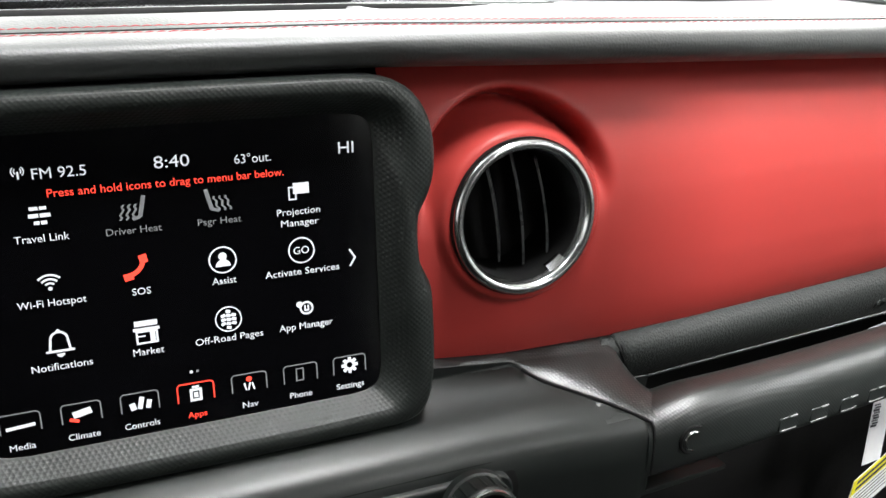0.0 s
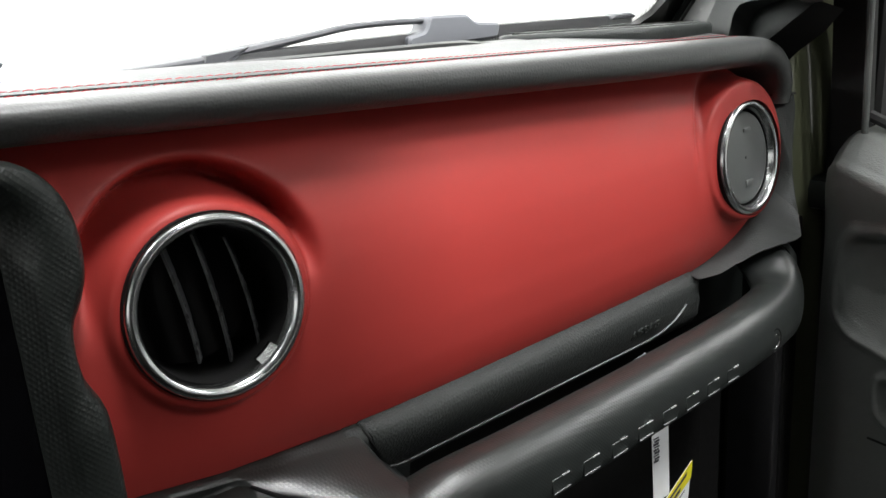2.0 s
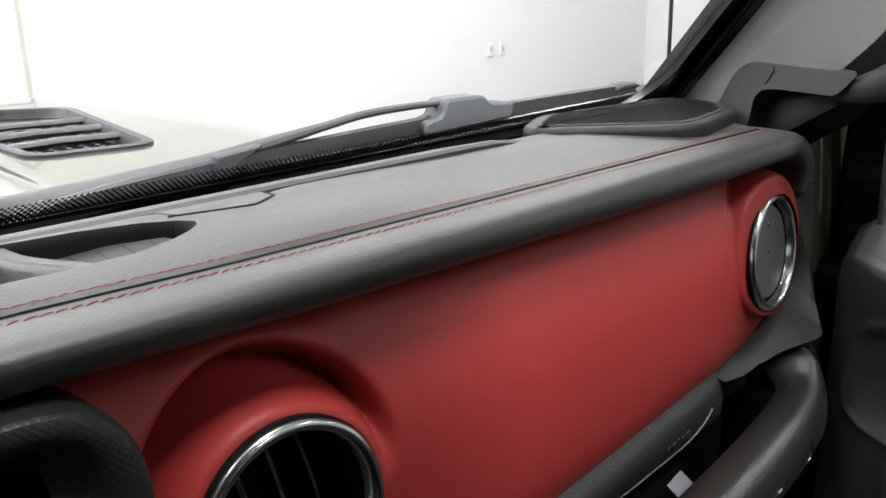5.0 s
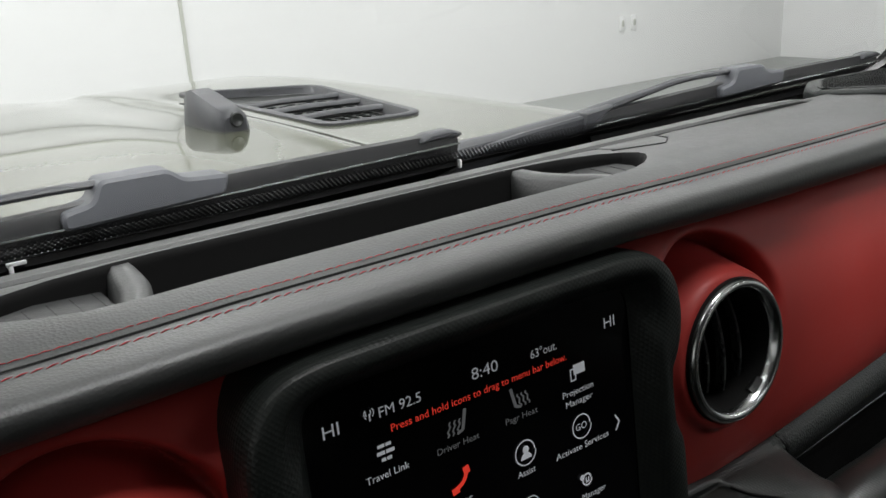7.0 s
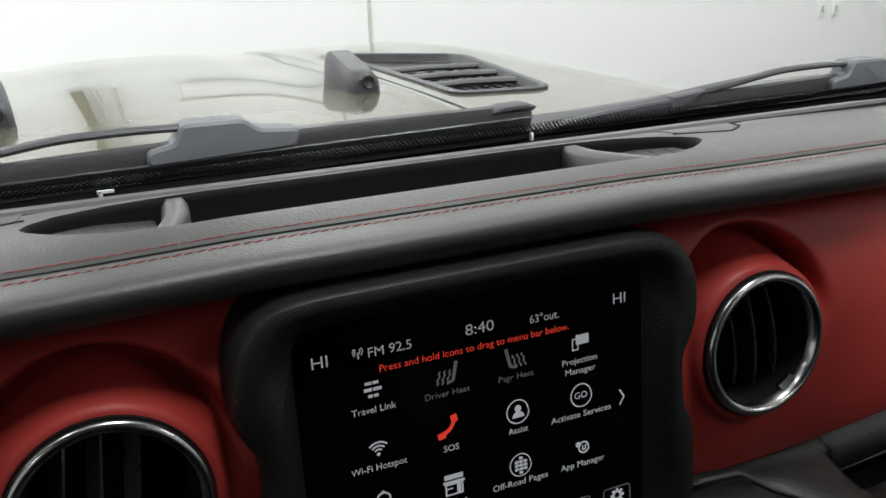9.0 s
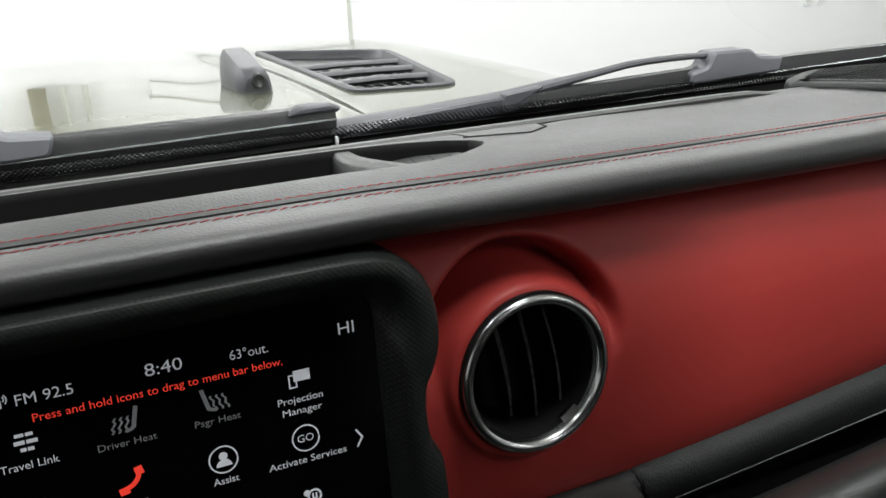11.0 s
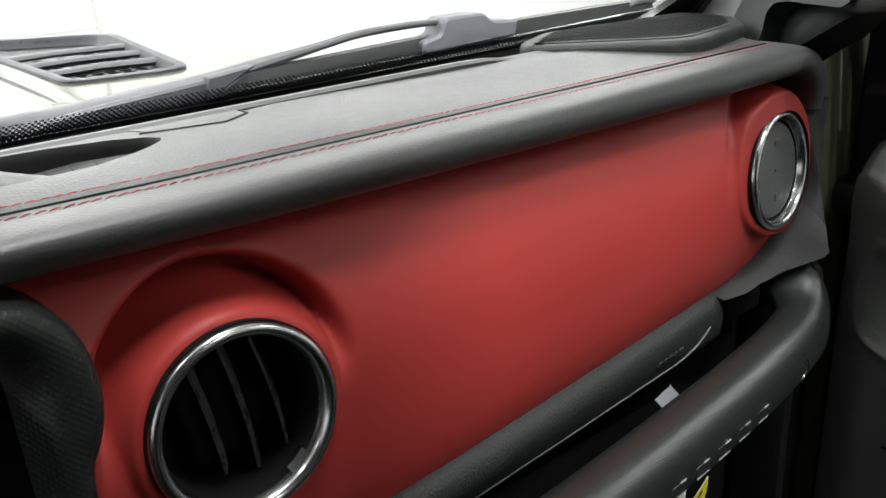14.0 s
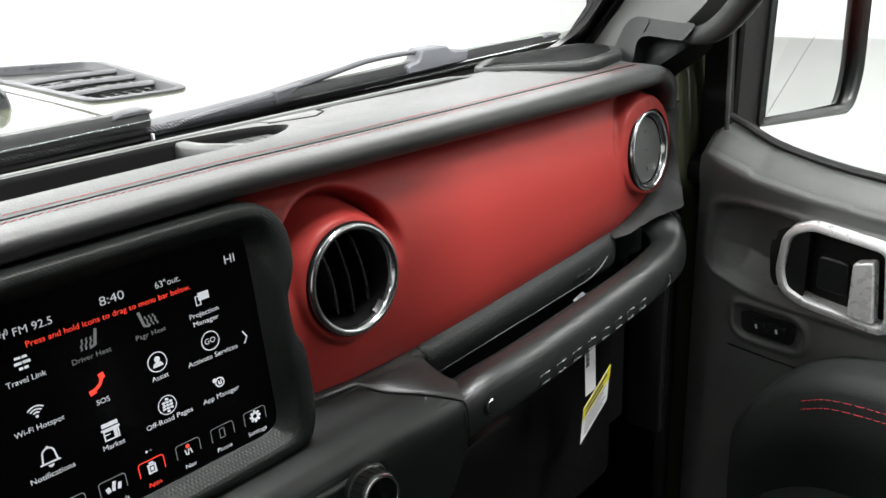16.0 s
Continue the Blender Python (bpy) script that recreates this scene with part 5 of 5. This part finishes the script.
icon("mast_icon", arc_band(-61.6, 61.8, 1.1, 1.6, -50, 50) + arc_band(-61.6, 61.8, 1.1, 1.6, 130, 230) + arc_band(-61.6, 61.8, 2.1, 2.6, -50, 50) + arc_band(-61.6, 61.8, 2.1, 2.6, 130, 230) + [bar_(-61.6, 60.2, 0.8, 3.2)])
icon("seat_heat_icon", heat(-20.0, 1), GREY_GLOW)
icon("seat_heat_icon", heat(18.6, -1), GREY_GLOW)
icon("projection_icon", [bar_(55.8, 43.2, 7.6, 5.2)] + frame_box(51.6, 41.0, 3.8, 6.4, 0.7), WHITE_GLOW)
icon("badge_bars_icon", [bar_(-57.8, 45.6, 3.4, 1.5), bar_(-54.2, 45.6, 2.8, 1.5), bar_(-58.2, 42.5, 4.0, 1.7), bar_(-53.6, 42.5, 4.2, 1.7), bar_(-57.2, 39.4, 2.2, 1.6), bar_(-54.4, 39.4, 2.4, 1.6)])
icon("handset_icon", arc_band(-24.6, 19.0, 6.6, 8.6, -82, 4, 12) + [bar_(-17.0, 18.6, 3.4, 3.8, 12), bar_(-23.8, 10.9, 4.0, 3.2, 10)], RED_GLOW)
icon("assist_icon", arc_band(17.3, 13.4, 5.7, 6.4, 0, 360, 36) + disc_(17.3, 15.2, 1.9) + disc_(17.3, 10.4, 3.4, 14, 0, 180))
icon("go_ring_icon", arc_band(54.1, 13.3, 5.7, 6.4, 0, 360, 36))
icon("chevron_icon", [bar_(79.1, 8.4, 0.9, 5.4, 32), bar_(79.1, 4.4, 0.9, 5.4, -32)])
icon("wifi_icon", disc_(-55.8, 10.2, 0.9) + sum((arc_band(-55.8, 10.2, r, r + 0.9, 45, 135, 10) for r in (2.0, 3.9, 5.8)), []))
icon("stall_icon", [bar_(-19.1, -11.6, 10.0, 2.6)] + [bar_(-19.1, -14.4, 11.4, 1.5)] + frame_box(-19.1, -18.2, 9.6, 6.4, 0.9) + [bar_(-16.6, -18.4, 2.2, 5.2), bar_(-21.4, -17.6, 3.2, 0.7)])
icon("tyre_icon", arc_band(17.5, -15.5, 5.6, 6.2, 0, 360, 36) + [bar_(17.5 + dx, -15.5 + dy, 2.2, 1.5, 18 if dx < 0 else -18) for dx in (-2.4, 0, 2.4) for dy in (-4, -2, 0, 2, 4) if abs(dx) + abs(dy) < 6])
icon("apps_icon", arc_band(54.8, -15.8, 2.4, 3.4, 0, 360, 24) + [bar_(54.0, -15.6, 0.8, 2.6), bar_(55.6, -15.6, 0.8, 2.6), bar_(54.8, -16.8, 2.4, 0.8)] + disc_(51.4, -13.6, 1.6))
icon("bell_icon", arc_band(-55.4, -13.2, 3.0, 4.0, 0, 180, 16) + [bar_(-59.2, -15.6, 1.0, 4.8, -8), bar_(-51.6, -15.6, 1.0, 4.8, 8), bar_(-55.4, -18.4, 11.6, 1.1)] + disc_(-55.4, -9.2, 0.9) + disc_(-55.4, -19.6, 1.7, 10, 180, 360))
icon("page_dot_icon", disc_(-1.6, -38.8, 0.8))
icon("page_dot_icon", disc_(1.2, -38.8, 0.7), GREY_GLOW)
for k in range(7):
    cx = -75.8 + 25.1 * k
    hot = k == 3
    icon("dock_frame", arc_band(cx - 6.4, -46.4, 1.6, 2.2, 90, 180, 5) + arc_band(cx + 6.4, -46.4, 1.6, 2.2, 0, 90, 5) + [bar_(cx, -44.5, 12.8, 0.6), bar_(cx - 8.3, -50.0, 0.6, 7.2), bar_(cx + 8.3, -50.0, 0.6, 7.2)], RED_GLOW if hot else GREY_GLOW)
icon("dock_badge_icon", [bar_(-75.8, -51.0, 12.0, 1.6, 4)])
icon("dock_climate_icon", [bar_(-50.4, -49.4, 8.0, 3.2, 12)])
icon("dock_climate_mark", [bar_(-54.0, -52.6, 4.0, 1.6, -20)], RED_GLOW)
icon("dock_controls_icon", [bar_(-28.8, -51.2, 2.6, 3.6, 15), bar_(-25.2, -49.8, 2.2, 6.0, -14), bar_(-21.8, -50.8, 2.2, 4.2, -14)])
icon("dock_apps_icon", frame_box(-0.5, -50.6, 5.6, 6.4, 1.3) + [bar_(-0.5, -46.6, 3.2, 1.2), bar_(-0.5, -50.6, 2.0, 2.6)])
icon("dock_nav_icon", [bar_(22.6, -51.2, 0.8, 4.0, 14), bar_(24.5, -51.2, 0.8, 4.0, -14), bar_(26.4, -51.2, 0.8, 4.0, 14)])
icon("dock_nav_pin", disc_(24.5, -47.4, 1.4), RED_GLOW)
icon("dock_phone_icon", frame_box(49.4, -49.8, 4.0, 6.8, 0.6), GREY_GLOW)
gear = [bar_(74.8 + 3.3 * math.cos(a), -49.4 + 3.3 * math.sin(a), 1.9, 1.7, math.degrees(a)) for a in [math.pi / 4 * q for q in range(8)]]
icon("gear_icon", arc_band(74.8, -49.4, 1.5, 3.0, 0, 360, 20) + gear)

# ---- instrument cluster at the driver side ----
cluster = thing("instrument_cluster", (-0.2765, 0.0, 1.26), "round black instrument dial with grey numbers in a cowl", "instrument cluster")
DC, dn, du = Vector((-0.2765, -0.0216, 1.318)), Vector((0, -0.9752, 0.2212)), Vector((1, 0, 0))
dv = du.cross(dn) * -1
part("cowl", loft([circle(DC + dn * d, r, du, dv, 64) for r, d in ((0.0560, -0.060), (0.0550, -0.014), (0.0540, -0.005), (0.0515, 0.0), (0.0500, -0.001), (0.0488, -0.008))], True, False), DARK, cluster, "black rounded cowl")
part("dial_ring", loft([circle(DC + dn * d, r, du, dv, 72) for r, d in ((0.0490, -0.008), (0.0488, -0.001), (0.0482, 0.0), (0.0472, -0.0004), (0.0466, -0.002), (0.0455, -0.006))], True, False), DISC, cluster, "dark grey dial ring")
face = part("dial_face", loft([circle(DC + dn * d, r, du, dv, 64) for r, d in ((0.0460, -0.006), (0.001, -0.006))], True, False), GLOSS, cluster, "black dial face")
FM = Matrix((du, dv, dn)).transposed().to_4x4()
for txt, ang in (("80", 58), ("90", 38), ("100", 16)):
    a = radians(ang)
    lettering(txt, 0.0070, Matrix.Translation(DC + du * (0.0425 * math.cos(a) - 0.001) + dv * (0.0425 * math.sin(a)) + dn * -0.0055) @ FM, GREY_GLOW, face, "dial_number")

# ---- passenger door ----
door = thing("passenger_door", (0.74, -0.5, 0.6), "closed passenger door with black grained trim and chrome handle", "car door")
BELT = [(-1.05, 1.256), (-0.30, 1.257), (-0.192, 1.263), (-0.124, 1.271), (-0.061, 1.285), (-0.030, 1.297), (-0.012, 1.304), (0.0, 1.306), (0.012, 1.298), (0.018, 1.26), (0.02, 1.2)]
RX = rounded([(-0.012, 1.222), (-0.004, 1.185), (-0.003, 1.158), (-0.016, 1.144), (-0.067, 1.125), (-0.126, 1.120), (-0.36, 1.114), (-0.36, 1.205), (-0.198, 1.213), (-0.104, 1.222), (-0.040, 1.228)], [0.012, 0.01, 0.008, 0.01, 0.02, 0.03, 0.02, 0.02, 0.04, 0.03, 0.02])
RX_LOW = [(-0.36, 1.114), (-0.126, 1.120), (-0.067, 1.125), (-0.016, 1.144), (0.0, 1.160)]


def poly_dist(poly, u, v):
    best, p = 9.0, Vector((u, v))
    for i in range(len(poly)):
        a, b = poly[i - 1], poly[i]
        t = max(0.0, min(1.0, (p - a).dot(b - a) / max(1e-9, (b - a).length_squared)))
        best = min(best, (p - (a + (b - a) * t)).length)
    return best if inside_outline(poly, u, v) else -best


SWO = rounded([(-0.047, 1.106), (-0.047, 1.078), (-0.060, 1.067), (-0.122, 1.066), (-0.130, 1.076), (-0.127, 1.094), (-0.115, 1.104)], 0.008)


def door_x(y, z):
    top = lerp(BELT, y)
    x = 0.716 + 0.03 * max(0.0, 1 - (top - z) / 0.03) ** 2 + 0.02 * max(0.0, (y + 0.02) / 0.04) ** 2
    x -= 0.012 * (0.5 + 0.5 * math.tanh((z - 1.245) / 0.02)) * (1 if z < top - 0.02 else 0.7)
    d = poly_dist(RX, y, z)
    x += 0.024 * max(0.0, min(1.0, (d + 0.001) / 0.010)) * max(0.0, min(1.0, (z - lerp(RX_LOW, y)) / 0.036)) * max(0.15, min(1.0, (-y - 0.002) / 0.045)) - 0.0035 * math.exp(-((d + 0.005) / 0.0045) ** 2)
    d2 = poly_dist(SWO, y, z)
    x -= 0.004 * math.exp(-((d2 + 0.004) / 0.004) ** 2) + 0.003 * max(0.0, min(1.0, d2 / 0.004)) * -1
    return x


bm = bmesh.new()
ys = list(np.linspace(-1.05, -0.40, 20)) + list(np.linspace(-0.395, 0.02, 190))
rows = []
for y in ys:
    top = lerp(BELT, y)
    zs = list(np.linspace(0.60, 1.04, 8)) + list(np.linspace(1.05, top, 120))
    rows.append([bm.verts.new((door_x(y, z), y, z)) for z in zs] + [bm.verts.new((door_x(y, top) + 0.03, y, top + 0.001)), bm.verts.new((door_x(y, top) + 0.05, y, top - 0.02))])
for a, b in zip(rows, rows[1:]):
    for i in range(len(a) - 1):
        bm.faces.new((a[i], a[i + 1], b[i + 1], b[i]))
part("trim_panel", bm, DOORM, door, "black grained inner trim", sharp=60)
part("outer_skin", box((0.80, -0.52, 0.92), (0.03, 1.08, 0.66), 0.01), OLIVE, door, "olive painted outer skin")
part("window_seal", tube(smooth_path([(0.762, 0.005, 1.318), (0.762, -0.02, 1.308), (0.762, -0.061, 1.290), (0.762, -0.124, 1.276), (0.762, -0.192, 1.268), (0.762, -0.30, 1.262), (0.762, -1.0, 1.262)], 4), 0.005, 8), RUBBER, door, "black window seal")
frame_ = part("window_frame", loft([[(0.750 - 0.12 * (z - 1.3), y + 0.028, z), (0.750 - 0.12 * (z - 1.3), y, z), (0.768 - 0.12 * (z - 1.3), y, z), (0.768 - 0.12 * (z - 1.3), y + 0.028, z)] for y, z in ((0.0, 1.29), (-0.004, 1.45), (-0.03, 1.56), (-0.12, 1.68), (-0.25, 1.82))]), DARK, door, "black window frame")
part("frame_bead", tube([(0.742, -0.006, 1.30), (0.728, -0.010, 1.44), (0.71, -0.034, 1.56)], 0.0028, 8, up=(1, 0, 0)), DISC, frame_, "light grey bead")
pane = part("window_pane", sheet_of([(0.765, 0.0, 1.26), (0.765, -1.0, 1.26), (0.70, -1.0, 1.82), (0.70, -0.25, 1.82)], (-1, 0, 0)), GLASS, door, "clear side glass")
pane.visible_shadow = False
HO = rounded([(-0.104, 1.165), (-0.109, 1.207), (-0.130, 1.2175), (-0.205, 1.208), (-0.213, 1.127), (-0.130, 1.138), (-0.110, 1.147)][::-1], [0.006, 0.010, 0.010, 0.008, 0.008, 0.010, 0.008])
hp_ = lambda u, v, w: (0.708 - w, u, v)
handle = part("door_handle", slab(HO, hp_, [-0.024, 0.004, 0.0075, 0.0082, 0.0060, -0.012], [0, 0, 0.0016, 0.0045, 0.0095, 0.0115], caps=False), SILVER, door, "satin silver pull handle surround", sharp=50)
part("handle_base", slab(rounded([(-0.088, 1.192), (-0.096, 1.212), (-0.125, 1.2165), (-0.125, 1.140), (-0.106, 1.141), (-0.092, 1.150)][::-1], [0.01, 0.01, 0.004, 0.004, 0.012, 0.012]), hp_, [-0.030, 0.000, 0.0035], [0, 0, 0.003]), SMOOTH, handle, "black handle end")
part("handle_cup", slab(offset(HO, 0.012), hp_, [-0.018, -0.014], [0, 0]), DARK, handle, "dark cup inside the handle")
part("handle_lever", slab(rounded([(-0.136, 1.150), (-0.170, 1.147), (-0.168, 1.186), (-0.136, 1.188)][::-1], 0.006), hp_, [-0.012, -0.006, -0.004], [0, 0, 0.002]), SMOOTH, handle, "black lever")
part("lock_button", slab(rounded([(-0.176, 1.131), (-0.204, 1.129), (-0.197, 1.198), (-0.176, 1.192)][::-1], 0.004), hp_, [-0.006, 0.006, 0.008], [0, 0, 0.002]), SILVER, handle, "chrome lock button")
sw_ = part("window_switch", slab(rounded([(-0.057, 1.100), (-0.060, 1.077), (-0.118, 1.075), (-0.120, 1.097)], 0.006), lambda u, v, w: (0.716 - w, u, v), [-0.006, 0.003, 0.0045], [0, 0, 0.002]), SMOOTH, door, "black switch bezel")
for yy in (-0.077, -0.101):
    part("rocker", box((0.7105, yy, 1.0875), (0.006, 0.022, 0.014), 0.002), SMOOTH, sw_)
    part("switch_mark", slab(rounded([(yy - 0.0018, 1.0845), (yy + 0.0012, 1.0855), (yy + 0.0018, 1.0905), (yy - 0.0012, 1.0900)], 0.001), lambda u, v, w: (0.7070 - w, u, v), [0, 0.0006]), PAPER, sw_, "white printed mark")
arm_p = smooth_path([(-0.085, 0.990, 0), (-0.105, 1.025, 0), (-0.135, 1.056, 0), (-0.165, 1.075, 0), (-0.200, 1.086, 0), (-0.28, 1.089, 0), (-0.45, 1.088, 0), (-0.85, 1.086, 0)], 5)
loops = []
for p in arm_p:
    loops.append([(0.72, p.x, p.y - 0.16), (0.655, p.x, p.y - 0.14), (0.646, p.x, p.y - 0.08), (0.648, p.x, p.y - 0.018), (0.656, p.x, p.y - 0.004), (0.668, p.x, p.y), (0.705, p.x, p.y + 0.001), (0.72, p.x, p.y - 0.004)])
part("armrest", loft(loops), PLASTIC, door, "grey padded armrest", sharp=60)
bm = bmesh.new()
rng = random.Random(9)
for dx, dz in ((0.6472, -0.0260), (0.6466, -0.0360)):
    for i in range(len(arm_p) - 1):
        a, b = arm_p[i], arm_p[i + 1]
        if a.x > -0.155:
            continue
        n = max(1, int((b - a).length / 0.0066))
        for k in range(n):
            q0, q1 = a.lerp(b, (k + 0.15) / n), a.lerp(b, (k + 0.85) / n)
            tube([(dx, q0.x, q0.y + dz), (dx - 0.0006, (q0.x + q1.x) / 2, (q0.y + q1.y) / 2 + dz), (dx, q1.x, q1.y + dz)], 0.0005, 5, up=(1, 0, 0), bm=bm)
part("armrest_stitching", bm, STITCH, door, "red stitching rows", kind="stuff")

part("panel_gap", tube([(door_x(y, z) - 0.0002, y, z) for y, z in ((-0.040, 1.050), (-0.09, 1.0465), (-0.15, 1.0440), (-0.22, 1.0440))], 0.0011, 6, up=(1, 0, 0)), DARK, door, "dark parting line in the trim")

# ---- door mirror ----
mirror = thing("door_mirror", (0.86, 0.03, 1.27), "black door mirror with a rounded frame", "mirror")
MO = rounded([(0.848, 1.285), (1.17, 1.245), (1.196, 1.30), (1.190, 1.50), (0.862, 1.51)], [0.012, 0.03, 0.02, 0.03, 0.03])
part("housing", slab(MO, lambda u, v, w: (u, 0.004 + w, v), [0.07, 0.01, 0.0, -0.003, 0.002, 0.006], [0.03, 0, 0, 0.005, 0.012, 0.013], caps=False), SMOOTH, mirror, "black mirror shell", sharp=50)
part("mirror_back", slab(offset(MO, 0.03), lambda u, v, w: (u, 0.004 + w, v), [0.072, 0.08]), SMOOTH, mirror)
part("mirror_glass", slab(offset(MO, 0.0125), lambda u, v, w: (u, 0.009 + w + 0.05 * (u - 1.0), v), [0.004, 0.0]), MIRROR, mirror, "silver mirror glass")
part("mount", slab(rounded([(0.79, 1.25), (0.858, 1.255), (0.872, 1.30), (0.876, 1.55), (0.80, 1.55)], 0.012), lambda u, v, w: (u, 0.012 + w, v), [0.06, 0.0, -0.004], [0, 0, 0.004]), DARK, mirror, "black mirror mount")
part("mount_foot", box((0.80, 0.04, 1.245), (0.10, 0.06, 0.03), 0.01), SMOOTH, mirror)

# ---- paper tag below the bar ----
tag = thing("paper_tag", (0.54, 0.03, 1.09), "white paper tag with a yellow warning band hanging below the bar", "paper tag")
part("strip", loft([[(0.514, 0.028, 1.104), (0.534, 0.028, 1.104), (0.5345, 0.0265, 1.044), (0.515, 0.0265, 1.042)], [(0.514, 0.0283, 1.104), (0.534, 0.0283, 1.104), (0.5345, 0.0268, 1.044), (0.515, 0.0268, 1.042)]]), PAPER, tag, "narrow white paper strip")


def on_tag(a, b, o=0.0):
    """a along the top edge, b down the sheet, both 0 to 1."""
    return Vector((0.503 + 0.059 * a - 0.005 * b, 0.021 + 0.005 * a - o, 1.034 + 0.029 * a - 0.0435 * b))


def tag_sheet(a0, a1, b0, b1, o, th=0.0003):
    n = 6
    lp = [on_tag(a0 + (a1 - a0) * i / n, b0, o) for i in range(n + 1)] + [on_tag(a1 - (a1 - a0) * i / n, b1, o) for i in range(n + 1)]
    return loft([lp, [p + Vector((0, th, 0)) for p in lp]])


sheet = part("sheet", tag_sheet(0, 1, 0, 1, 0.0), PAPER, tag, "white printed sheet")
part("yellow_band", tag_sheet(0, 1, 0, 0.34, 0.0008), YELLOW, sheet, "yellow warning band")
for b0, w in ((0.06, 0.86), (0.20, 0.72)):
    part("print_bar", tag_sheet(0.07, w, b0, b0 + 0.07, 0.0012, 0.0002), INK, sheet, "dark line of print")
for k in range(5):
    part("print_bar", tag_sheet(0.10, 0.86 - 0.07 * (k % 3), 0.42 + 0.10 * k, 0.445 + 0.10 * k, 0.0006, 0.0002), DISC, sheet, "grey line of print")
for k in range(9):
    part("barcode_bar", box((0.5185 + 0.0009 * (k % 2), 0.0275 - 0.00006 * k, 1.098 - 0.0024 * k), (0.006, 0.0003, 0.0010 + 0.0005 * (k % 3))), INK, tag)
clip = thing("fabric_loop", (0.50, -0.005, 1.19), "small pale fabric loop behind the grab bar", "label")
part("loop", box((0.478, 0.004, 1.176), (0.020, 0.020, 0.0012), 0.0005, m=pose(0, 0, 0, 38, -6, 6)), CLAW, clip)
_c = proud(0.503, 0.70, 0.0012)
_x = (proud(0.513, 0.70, 0) - proud(0.493, 0.70, 0)).normalized()
_z = (proud(0.503, 0.70, 0.01) - proud(0.503, 0.70, 0)).normalized()
_y = _z.cross(_x).normalized()
lettering("AIRBAG", 0.0098, Matrix.Translation(_c) @ Matrix((_x, _y, _z)).transposed().to_4x4(), SHROUD, dash, "embossed_word", depth=0.0006, label="embossed airbag lettering")
